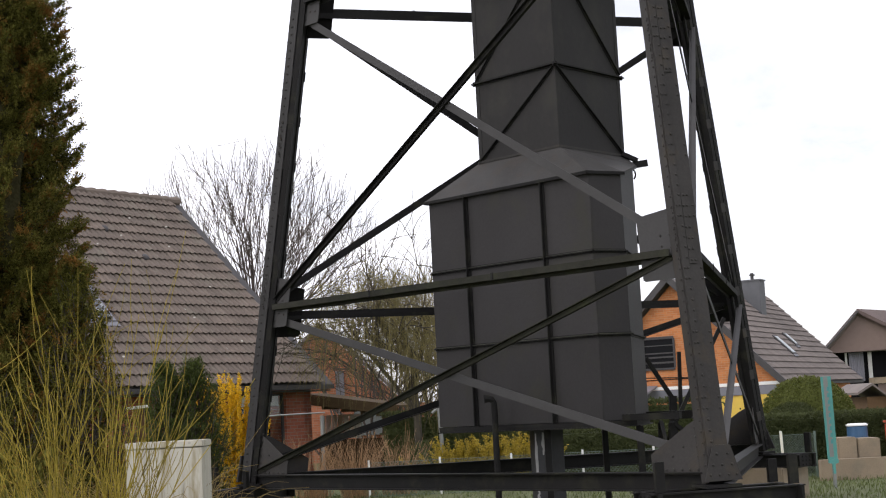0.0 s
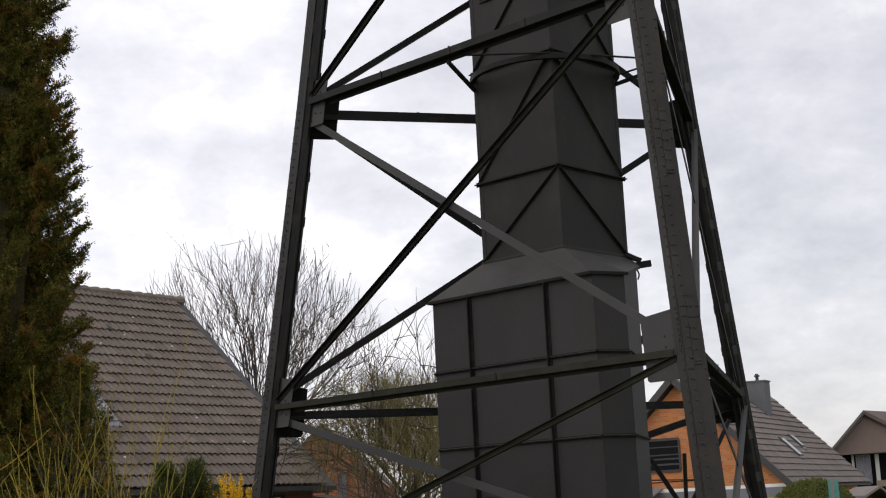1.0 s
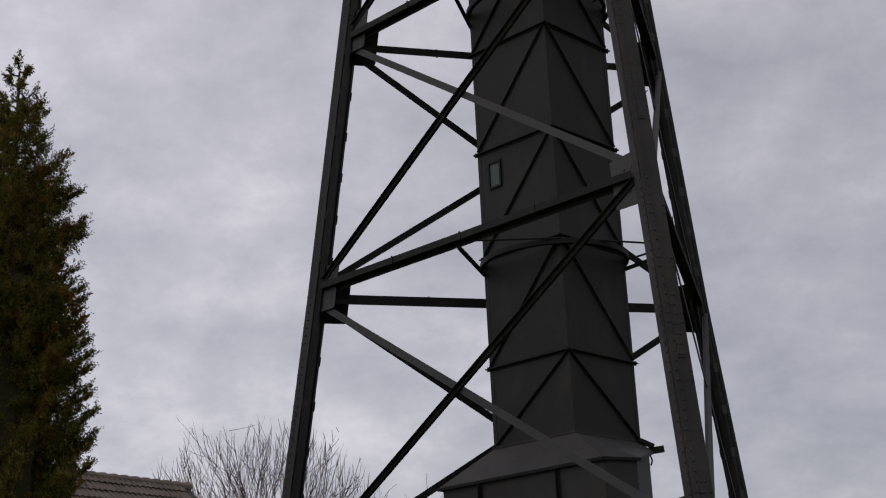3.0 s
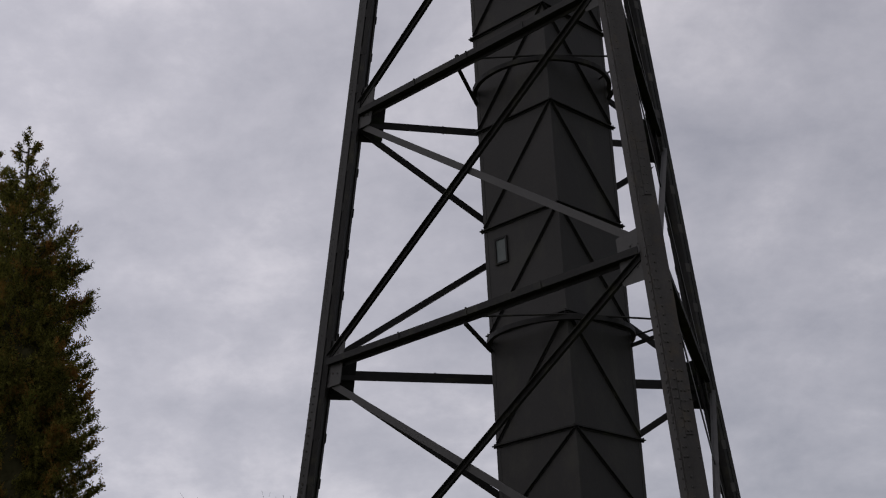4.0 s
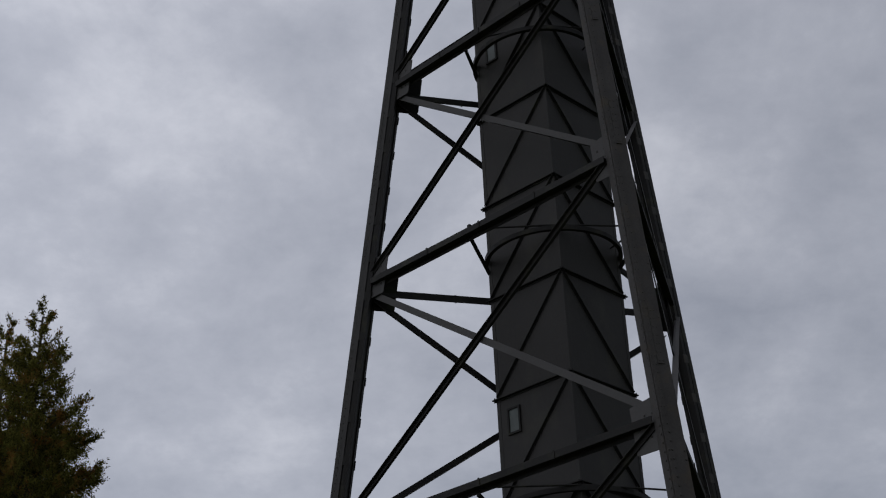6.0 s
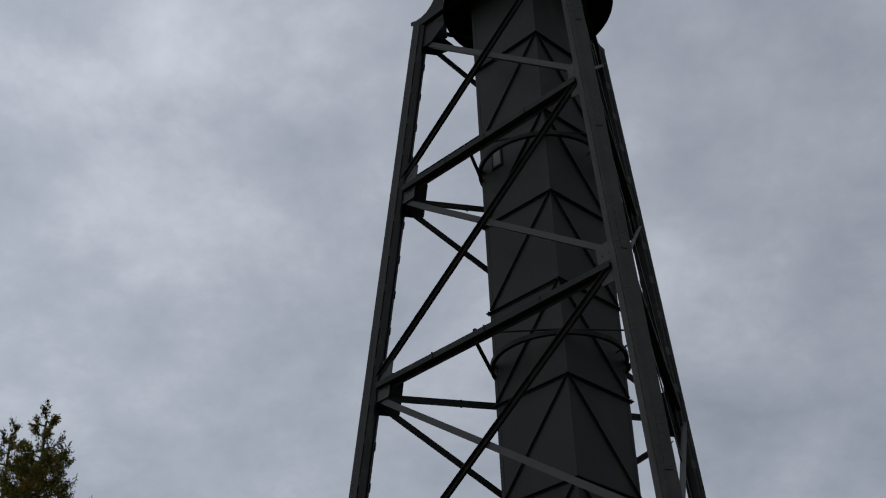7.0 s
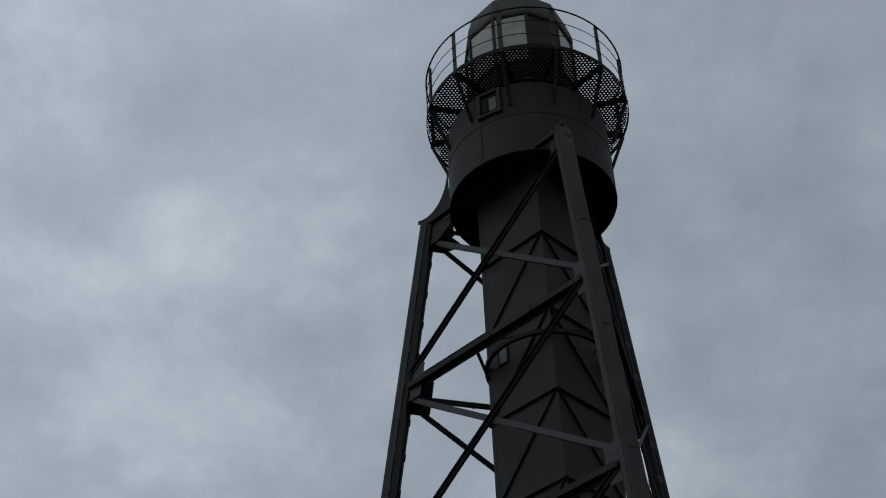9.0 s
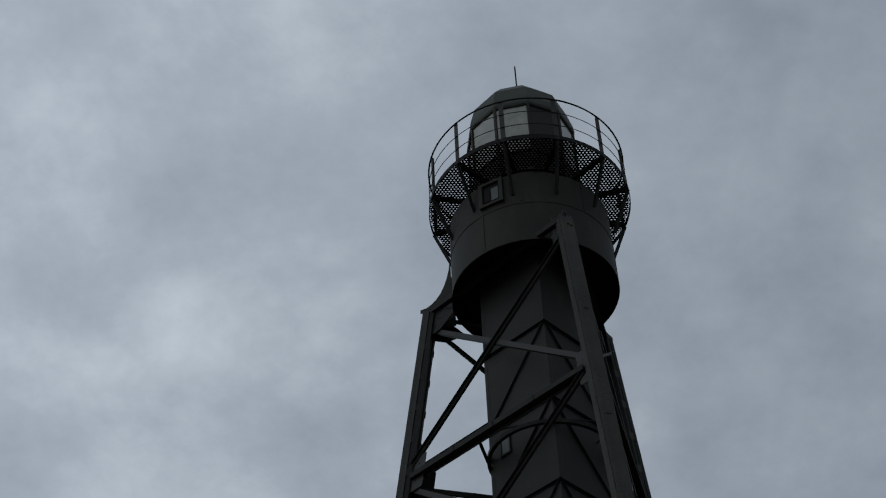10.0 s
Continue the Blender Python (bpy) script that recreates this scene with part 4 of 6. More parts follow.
part("rim_band", lathe([(DR + 0.001, DZ0), (DR + 0.012, DZ0), (DR + 0.012, DZ0 + 0.05), (DR + 0.001, DZ0 + 0.05)], (0, 0), 96, closed=True), GREENSHEET, drum)
part("seam_band", lathe([(DR + 0.001, 19.42), (DR + 0.008, 19.42), (DR + 0.008, 19.47), (DR + 0.001, 19.47)], (0, 0), 96, closed=True), GREENSHEET, drum)
for d in (-38, -8, 38, 80, 130, 180, 230, 280):
    nrm = outward(d)
    bm = bmesh.new()
    z0, z1 = (DZ0 + 0.06, 19.41) if d in (-38, 80, 180) else (19.48, DZ1)
    sweep(bm, rect(-0.03, 0.03, -0.003, 0.010), nrm * DR + Vector((0, 0, z0)), nrm * DR + Vector((0, 0, z1)), nrm)
    part("seam_strip", bm, GREENSHEET, drum)
# window of the watch room
nrm = outward(-29)
tan = Vector((0, 0, 1)).cross(nrm)
o = nrm * (DR + 0.0)
w = thing("watch_room_window", "", "")
w.parent = drum
for (s0, s1, t0, t1) in ((-0.24, 0.24, 20.09, 20.15), (-0.24, 0.24, 19.56, 19.62), (-0.24, -0.17, 19.62, 20.09), (0.17, 0.24, 19.62, 20.09)):
    bm = bmesh.new()
    sweep(bm, rect(s0, s1, -0.03, 0.05), o + Vector((0, 0, t0)), o + Vector((0, 0, t1)), nrm)
    part("window_frame", bm, GREENSHEET, w)
for s0, s1, inset, mat, nm in ((-0.17, 0.17, 0.005, DARK, "window_reveal"), (-0.14, 0.0, 0.018, DIM_PANE, "pane"), (0.03, 0.14, 0.018, DARK, "pane")):
    bm = bmesh.new()
    z0, z1 = (19.62, 20.09) if nm == "window_reveal" else (19.68, 19.98)
    sweep(bm, rect(s0, s1, -0.01, inset), o + Vector((0, 0, z0)), o + Vector((0, 0, z1)), nrm)
    part(nm, bm, mat, w)
# curved wings that carry the watch room on the legs
for key, ang in LEG_ANGLE.items():
    nrm = outward(ang)
    tan = Vector((0, 0, 1)).cross(nrm)
    r_leg = leg_r(LEG_TOP)
    tall = 0.55 if key == "b" else 1.30
    for s in (-0.075, -0.02) if key == "b" else (-0.10, 0.10):
        bm = bmesh.new()
        r0 = r_leg + 0.17
        edge = [(r0, LEG_TOP - 0.02), (r0, LEG_TOP + 0.06)] + [(r0 - (r0 - DR + 0.02) * math.sin(t), LEG_TOP + 0.06 + tall * (1 - math.cos(t))) for t in [i * math.pi / 2 / 9 for i in range(1, 10)]]
        poly = edge + [(DR - 0.03, LEG_TOP - 0.3), (r_leg - 0.12, LEG_TOP - 0.3), (r_leg - 0.12, LEG_TOP - 0.02)]
        lo = [bm.verts.new(nrm * r + tan * (s - 0.006) + Vector((0, 0, z))) for r, z in poly]
        hi = [bm.verts.new(nrm * r + tan * (s + 0.006) + Vector((0, 0, z))) for r, z in poly]
        for i in range(len(poly)):
            j = (i + 1) % len(poly)
            bm.faces.new((lo[i], lo[j], hi[j], hi[i]))
        bm.faces.new(lo[::-1])
        bm.faces.new(hi)
        bmesh.ops.recalc_face_normals(bm, faces=bm.faces)
        part("wing_plate", bm, STEEL, tower)

# gallery
GZ, GR = 20.73, 1.92
gallery = thing("gallery", "", "")
gallery.parent = tower
gallery.location = HEAD + Vector((0.045, 0, 0))
part("gallery_rim", lathe([(GR - 0.012, GZ - 0.08), (GR, GZ - 0.08), (GR, GZ + 0.02), (GR - 0.012, GZ + 0.02)], (0, 0), 72, closed=True), DARK, gallery)
part("inner_rim", lathe([(1.07, GZ - 0.06), (1.13, GZ - 0.06), (1.13, GZ - 0.045), (1.07, GZ - 0.045)], (0, 0), 72, closed=True), STEEL_DARK, gallery)
POST0 = 14.4
POSTS = [POST0 + 30 * i for i in range(12)]
PITCH, HOLE = 0.066, 0.0182
cells = {i: ([], []) for i in range(12)}
rows_n = int(2 * GR / (PITCH * 0.866)) + 2
for ry in range(-rows_n // 2, rows_n // 2 + 1):
    for cx in range(-36, 37):
        x, y = (cx + 0.5 * (ry % 2)) * PITCH, ry * PITCH * 0.866
        r = math.hypot(x, y)
        if not (1.09 < r < GR - 0.03):
            continue
        ang = math.degrees(math.atan2(x, -y))
        sec = int(((ang - POST0) % 360) // 30)
        vs, fs = cells[sec]
        base = len(vs)
        for z in (GZ, GZ + 0.006):
            for rad in (PITCH / math.sqrt(3), HOLE):
                for k in range(6):
                    t = radians(30 + 60 * k)
                    vs.append((x + rad * math.cos(t), y + rad * math.sin(t), z))
        for k in range(6):
            k2 = (k + 1) % 6
            fs.append((base + k, base + 6 + k, base + 6 + k2, base + k2))
            fs.append((base + 12 + k, base + 12 + k2, base + 18 + k2, base + 18 + k))
            fs.append((base + 6 + k, base + 18 + k, base + 18 + k2, base + 6 + k2))
for sec, (vs, fs) in cells.items():
    part_np("perforated_floor", vs, fs, STEEL_DARK, gallery, "perforated steel floor plate")
for d in POSTS:
    nrm = outward(d)
    # bracket from the drum out to the rim
    bm = bmesh.new()
    tan = Vector((0, 0, 1)).cross(nrm)
    sweep(bm, tee(0.035, 0.012, 0.05, -0.012), nrm * (GR - 0.03) + Vector((0, 0, GZ - 0.07)), nrm * (DR + 0.02) + Vector((0, 0, GZ - 1.08)), nrm)
    br = part("bracket", bm, STEEL_DARK, gallery)
    bm = bmesh.new()
    sweep(bm, rect(-0.04, 0.04, -0.075, -0.002), nrm * 1.08 + Vector((0, 0, GZ)), nrm * GR + Vector((0, 0, GZ)), (0, 0, 1))
    part("floor_bearer", bm, STEEL_DARK, br)
    bm = bmesh.new()
    p = nrm * (GR - 0.03)
    sweep(bm, [(-0.045, 0), (-0.045, -0.01), (-0.006, -0.01), (-0.006, -0.05), (0.006, -0.05), (0.006, -0.01), (0.045, -0.01), (0.045, 0)], p + Vector((0, 0, GZ + 0.0)), p + Vector((0, 0, GZ + 1.06)), nrm)
    part("rail_post", bm, STEEL, gallery)
for z, r in ((GZ + 1.05, 0.017), (GZ + 0.68, 0.008), (GZ + 0.33, 0.008)):
    pts = [(np.array(pol(i * 5, GR - 0.02, z)), r) for i in range(73)]
    part_np("guard_rail", *tube_mesh([pts], 6), STEEL_DARK, gallery, smooth=True)

# lantern: ten-sided, some panes blanked by sheet
LA, LR, LZ0, LZ1 = -29.5, 1.055, 20.20, 22.63
lantern = thing("lantern", "", "")
lantern.parent = tower
lantern.location = HEAD
part("lantern_floor", lathe([(0.02, LZ0 + 0.02), (1.0, LZ0 + 0.02)], (0, 0), 48), STEEL_DARK, lantern)
NS = 10
for i in range(NS):
    p, q = pol(LA + 36 * i, LR, 0), pol(LA + 36 * (i + 1), LR, 0)
    nrm = ((p + q) / 2).normalized()
    panel_between(p, q, LZ0, LZ0 + 1.1, nrm, GREENSHEET, lantern, "lantern_wall", 0.02, 0.002)
    blank = i in (1, 5)
    if blank:
        panel_between(p, q, LZ0 + 1.1, LZ1, nrm, GREENSHEET, lantern, "blank_panel", 0.015, 0.004)
    else:
        pane = panel_between(p, q, LZ0 + 1.12, LZ1, nrm, PALE_PANE, lantern, "pane", 0.006, 0.03)
        pane.visible_shadow = False
    bm = bar(p + Vector((0, 0, LZ0)), p + Vector((0, 0, LZ1)), 0.05, 0.06, p)
    part("mullion", bm, GREENSHEET, lantern)
    for z in (LZ0 + 1.1, LZ1 - 0.02):
        part("glazing_rail", bar(p + Vector((0, 0, z)), q + Vector((0, 0, z)), 0.05, 0.05), GREENSHEET, lantern)
dome_prof = [(1.00, LZ1 - 0.03), (1.09, LZ1 - 0.02), (1.10, LZ1 + 0.04), (1.08, LZ1 + 0.20), (0.98, LZ1 + 0.60), (0.72, LZ1 + 0.96), (0.40, LZ1 + 1.08), (0.001, LZ1 + 1.12)]
part("dome", lathe(dome_prof, (0, 0), NS, radians(LA)), DOMEPAINT, lantern, "faceted dark green sheet dome")
part_np("lightning_rod", *rod((0.04, 0, LZ1 + 1.0), (0.04, 0, 25.06), 0.016, 6), STEEL_DARK, lantern)
lens = part("lamp_optic", lathe([(0.05, 21.0), (0.26, 21.15), (0.32, 21.4), (0.32, 21.7), (0.24, 21.95), (0.03, 22.05)], (0, 0), 24), CREAM, lantern, "pale lamp optic behind the glass")
lens.location = (0.12, -0.35, 0)
part_np("optic_stand", *rod((0.12, -0.35, LZ0 - 0.02), (0.12, -0.35, 21.05), 0.1, 12), STEEL_DARK, lantern)



# ---- plants ----
rng = np.random.default_rng(7)


def unit(v):
    return v / (np.linalg.norm(v, axis=-1, keepdims=True) + 1e-9)


def leaf_strips(c, d, length, width, jitter=0.35):
    """Small pointed blades at places c along directions d: vertices and faces."""
    n = len(c)
    d = unit(d + rng.normal(0, jitter, (n, 3)))
    s = unit(np.cross(d, rng.normal(0, 1, (n, 3))))
    ln = (length * rng.uniform(0.6, 1.25, n))[:, None]
    wd = (width * rng.uniform(0.7, 1.3, n))[:, None]
    vs = np.stack([c - s * wd * 0.3, c + d * ln * 0.45 - s * wd * 0.5, c + d * ln, c + d * ln * 0.5 + s * wd * 0.5, c + s * wd * 0.3], 1).reshape(-1, 3)
    fs = [(5 * i, 5 * i + 1, 5 * i + 2, 5 * i + 3, 5 * i + 4) for i in range(n)]
    return vs.tolist(), fs


def leaf_scales(c, d, length, width):
    """Narrow four-cornered scale leaves."""
    n = len(c)
    d = unit(d)
    s = unit(np.cross(d, rng.normal(0, 1, (n, 3))))
    ln = (length * rng.uniform(0.6, 1.25, n))[:, None]
    wd = (width * rng.uniform(0.7, 1.3, n))[:, None]
    vs = np.stack([c, c + d * ln * 0.5 - s * wd * 0.5, c + d * ln, c + d * ln * 0.5 + s * wd * 0.5], 1).reshape(-1, 3)
    return vs.tolist(), [(4 * i, 4 * i + 1, 4 * i + 2, 4 * i + 3) for i in range(n)]


def conifer(name, x, y, height, radius, label, mat, seed, foot=0.5, sprays=900, lean=0.0, sparse_top=0.22):
    """A columnar conifer: tapered trunk and upswept branches with flat leaf sprays."""
    global rng
    rng = np.random.default_rng(seed)
    tree = thing(name, label, "tree", at=(x, y, 0))
    trunk = [(np.array([lean * (t ** 2), 0, height * t * 0.97]), 0.13 * (1 - t) + 0.012) for t in np.linspace(0, 1, 9)]
    part_np("trunk", *tube_mesh([trunk], 8), BARK, tree, smooth=True)
    cs, ds, limbs = [], [], []
    big = height > 5

    def reach_at(dz):
        if not big:
            return radius * min(1.0, dz / (height - foot) * 2.2 + 0.04) ** 0.8
        return radius * float(np.interp(dz, (0, 0.3, 0.5, 1.0, 1.4, 1.9, 2.4, 3.4, 4.4, 5.3, 9.0), (0.06, 0.16, 0.27, 0.50, 0.61, 0.69, 0.77, 0.86, 0.92, 0.96, 1.10)))

    def plume(path, twigs, leaves, t0, twig_len):
        """Leafy twigs that fan off the outer part of a bough."""
        p0, p1, p2 = path
        for k in range(twigs):
            t = t0 + (1 - t0) * rng.uniform(0, 1) ** 0.7
            c = (1 - t) ** 2 * p0 + 2 * t * (1 - t) * p1 + t * t * p2
            way = unit(2 * (1 - t) * (p1 - p0) + 2 * t * (p2 - p1))
            dirn = unit(way * 0.7 + rng.normal(0, 0.55, 3) + np.array([0, 0, 0.28 if rng.uniform() < 0.75 else -0.6]))
            ln = twig_len * rng.uniform(0.5, 1.2)
            along = np.linspace(0.08, 1.0, leaves)[:, None]
            cs.append(c + dirn * ln * along + rng.normal(0, 0.012, (leaves, 3)))
            ds.append(dirn * 0.8 + rng.normal(0, 0.55, (leaves, 3)))

    def bough(z, a, ln, rise, full):
        """A level bough with an upturned end, thickly hung with short twigs."""
        out = np.array([math.cos(a), math.sin(a), 0])
        side = np.array([-out[1], out[0], 0])
        start = np.array([0, 0, z - ln * rise])
        mid = start + out * ln * 0.6 + np.array([0, 0, -0.05 * ln])
        tip = start + out * ln + np.array([0, 0, ln * rise])
        limbs.append([(start, 0.017), ((start + 2 * mid + tip) / 4, 0.011), (tip, 0.003)])
        for k in range(int((8 + 82 * ln) * full)):
            t = 0.22 + 0.78 * rng.uniform(0, 1) ** 0.75
            c = (1 - t) ** 2 * start + 2 * t * (1 - t) * mid + t * t * tip
            way = unit(2 * (1 - t) * (mid - start) + 2 * t * (tip - mid))
            c = c + side * rng.normal(0, 0.07) * (1.25 - t) * min(1.0, 2.2 * ln)
            q = rng.uniform()
            if q < 0.42 and t < 0.9:
                dirn = np.array([0, 0, -1.0]) + way * 0.35 + rng.normal(0, 0.3, 3)
            elif q < 0.8:
                dirn = way + side * rng.normal(0, 0.65) + np.array([0, 0, 0.25]) + rng.normal(0, 0.2, 3)
            else:
                dirn = way * 0.5 + np.array([0, 0, 0.8]) + rng.normal(0, 0.35, 3)
            dirn = unit(dirn)
            size = (0.055 + 0.10 * min(1.0, ln / 0.6)) * rng.uniform(0.55, 1.2)
            along = np.linspace(0.05, 1.0, 19)[:, None]
            cs.append(c + dirn * size * along + rng.normal(0, 0.010, (19, 3)))
            ds.append(dirn * 0.9 + rng.normal(0, 0.5, (19, 3)))

    if big:
        for i in range(sprays):
            f = rng.uniform(0, 1)
            dz = 0.75 + (height - foot - 0.75) * f
            if dz < 1.7 and rng.uniform() < 0.55:
                continue
            stout = rng.uniform() < (0.45 if dz > 3.0 else 0.36)
            ln = reach_at(dz) * (rng.uniform(0.92, 1.07) if stout else rng.uniform(0.55, 0.9))
            bough(height - dz, rng.uniform(0, 2 * math.pi), ln, rng.uniform(0.16, 0.42), (1.25 if stout else 1.0) * (1.0 if dz > 2.6 else 0.75))
    for i in range(0 if big else sprays):
        f = rng.uniform(0, 1) ** 0.85
        z = foot + (height - foot) * f
        dz = height - z
        if dz < 2.6 and rng.uniform() < sparse_top:
            continue
        a = rng.uniform(0, 2 * math.pi)
        ln = reach_at(dz) * (rng.uniform(0.5, 0.98) if rng.uniform() < 0.8 else rng.uniform(1.0, 1.2)) + 0.03
        out = np.array([math.cos(a), math.sin(a), 0])
        rise = rng.uniform(1.2, 2.4)
        start = np.array([lean * f * f, 0, z - ln * rise])
        tip = start + out * ln + np.array([0, 0, ln * rise])
        mid = start + out * ln * 0.65 + np.array([0, 0, ln * rise * 0.22])
        limbs.append([(start, 0.016), ((start + 2 * mid + tip) / 4, 0.010), (tip, 0.003)])
        plume((start, mid, tip), 7, 14, 0.45, 0.13)
    # the leader at the top
    if big:
        for k in range(13):
            dz = 0.16 + 0.052 * k
            bough(height - dz, k * 2.4 + seed, reach_at(dz) * rng.uniform(0.75, 1.1), rng.uniform(0.35, 0.75), 0.7)
        plume((np.array([0, 0, height - 0.22]), np.array([0, 0, height - 0.14]), np.array([0, 0, height - 0.04])), 9, 9, 0.45, 0.07)
    for z in np.linspace(height - 0.55, height, 10) if not big else ():
        k = 5
        cs.append(np.array([lean * (z / height) ** 2, 0, z]) + rng.normal(0, 0.02 + 0.05 * (height - z), (k, 3)))
        ds.append(np.tile(np.array([0, 0, 1.0]), (k, 1)) + rng.normal(0, 0.4, (k, 3)))
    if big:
        # inside of the crown, too dense to see through; its shade is in the colour
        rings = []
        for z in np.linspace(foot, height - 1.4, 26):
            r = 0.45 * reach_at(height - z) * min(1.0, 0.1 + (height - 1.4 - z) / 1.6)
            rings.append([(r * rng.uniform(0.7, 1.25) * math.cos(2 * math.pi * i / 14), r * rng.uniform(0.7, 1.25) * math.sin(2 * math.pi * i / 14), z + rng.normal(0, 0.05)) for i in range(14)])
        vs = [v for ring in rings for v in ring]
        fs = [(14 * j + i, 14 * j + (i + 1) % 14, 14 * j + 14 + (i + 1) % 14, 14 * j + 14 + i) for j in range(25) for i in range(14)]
        part_np("inner_growth", vs, fs, CROWN_SHADE, tree, kind="stuff")
    part_np("branchwork", *tube_mesh(limbs, 3), BARK, tree, kind="stuff")
    vs, fs = leaf_scales(np.concatenate(cs), np.concatenate(ds), 0.034 if big else 0.038, 0.0135 if big else 0.013)
    part_np("crown", vs, fs, mat, tree, kind="stuff")
    return tree


def leafy_volume(name, label, category, mat, places, size, at=(0, 0, 0), top=None, core=None, group=""):
    """A clipped or rounded shrub: a shell of small leaves over a twiggy core."""
    ob = thing(name, label, category, group, at=at)
    d = unit(places[1] + rng.normal(0, 0.5, places[1].shape))
    vs, fs = leaf_strips(places[0], d, size, size * 0.55, 0.6)
    part_np("foliage", vs, fs, mat, ob, kind="stuff")
    if core:
        part("inner_growth", core, mat, ob)
    return ob


def grow(base, d0, length, r0, depth, out, spread, kids, rise, wiggle=0.10):
    """Branches that fork: appends tapered paths to out."""
    n = 6
    p = np.array(base, float)
    d = unit(np.array(d0, float))
    path = [(p.copy(), r0)]
    for i in range(n):
        d = unit(d + rng.normal(0, wiggle, 3) + np.array([0, 0, rise]))
        p = p + d * length / n
        path.append((p.copy(), r0 * (1 - 0.75 * (i + 1) / n)))
    out.append(path)
    if depth == 0:
        return
    for k in range(kids[0]):
        i = int(rng.integers(2, n + 1))
        q, r = path[i]
        dd = unit(path[i][0] - path[i - 1][0])
        grow(q, unit(dd + rng.normal(0, spread, 3)), length * rng.uniform(0.5, 0.8), max(r * 0.75, 0.013), depth - 1, out, spread, kids[1:] or kids, rise, wiggle)


def stems(n, spread_base, height, out_lean, curve, r, sag=0.0):
    """Loose stems that rise from one clump and bend outwards."""
    paths = []
    for i in range(n):
        a = rng.uniform(0, 2 * math.pi)
        out = np.array([math.cos(a), math.sin(a), 0])
        p = out * rng.uniform(0, spread_base) + np.array([0, 0, -0.03])
        h = height * rng.uniform(0.55, 1.05)
        lean = out_lean * rng.uniform(0.1, 1.0)
        b = curve * rng.uniform(0.2, 1.0)
        tw = rng.normal(0, 0.13, 3)
        w1, w2, f1 = rng.normal(0, 0.022, 3), rng.normal(0, 0.012, 3), rng.uniform(0, 6.3)
        pts = []
        for t in np.linspace(0, 1, 11):
            q = p + np.array([0, 0, h * t - sag * h * t ** 3]) + out * (lean * t + b * t * t) + tw * t * t
            q = q + (w1 * math.sin(6.5 * t + f1) + w2 * math.sin(17 * t + f1)) * min(1.0, 3 * t)
            pts.append((q, r * (1 - 0.66 * t)))
        paths.append(pts)
    return paths


# ---- big conifers at the left of the tower ----
conifer("conifer", -4.80, 15.2, 9.27, 0.99, "tall bronze-green columnar conifer beside a garden shrub", THUJA, 11, sprays=800, foot=0.2)
conifer("conifer", -5.44, 15.9, 9.38, 1.0, "tall green columnar conifer behind another conifer", THUJA, 12, sprays=230, foot=0.2)
conifer("conifer_shrub", -3.80, 14.8, 3.35, 0.58, "low bronze-green conifer growing against taller ones", THUJA, 15, foot=0.1, sprays=520, sparse_top=0.0)
conifer("conifer_shrub", -4.35, 13.9, 2.3, 0.7, "low bronze-green conifer behind the dogwood", THUJA, 16, foot=0.1, sprays=520, sparse_top=0.0)
conifer("clipped_conifer", -4.62, 24.0, 2.60, 0.66, "small dark green garden conifer", THUJA_DARK, 13, foot=0.15, sprays=480, sparse_top=0.0)
conifer("clipped_conifer", -4.20, 24.2, 2.66, 0.64, "small dark green garden conifer", THUJA_DARK, 14, foot=0.15, sprays=480, sparse_top=0.0)

# ---- yellow-green stemmed shrub in front ----
rng = np.random.default_rng(21)
shrub = thing("dogwood_shrub", "bare shrub of slender yellow-green stems beside the cabinet", "shrub", at=(-2.50, 9.6, 0))
paths = stems(58, 0.30, 2.28, 0.56, 0.34, 0.0064)
extra = []
for path in paths:
    for k in range(int(rng.integers(4, 10))):
        i = int(rng.integers(2, 10))
        q, r = path[i]
        d = unit(unit(path[i][0] - path[i - 1][0]) + rng.normal(0, 0.36, 3))
        ln = rng.uniform(0.25, 0.7)
        b = rng.normal(0, 0.12, 3)
        extra.append([(q + d * ln * t + b * t * t + np.array([0, 0, 0.12 * t * t]), r * 0.7 * (1 - 0.7 * t) + 0.0012) for t in np.linspace(0, 1, 5)])
part_np("stem_clump", *tube_mesh(paths + extra, 4), DOGWOOD, shrub, kind="stuff", smooth=True)
low = stems(240, 0.8, 1.0, 0.5, 0.3, 0.005, 0.35)
part_np("dead_wood", *tube_mesh(low, 3), TWIG, shrub, kind="stuff")
# second shrub nearer the edge
shrub2 = thing("dogwood_shrub", "bare shrub of slender yellow-green stems under a conifer", "shrub", at=(-3.35, 11.2, 0))
paths = stems(16, 0.5, 1.95, 0.8, 0.5, 0.0075)
part_np("stem_clump", *tube_mesh(paths, 4), DOGWOOD, shrub2, kind="stuff", smooth=True)

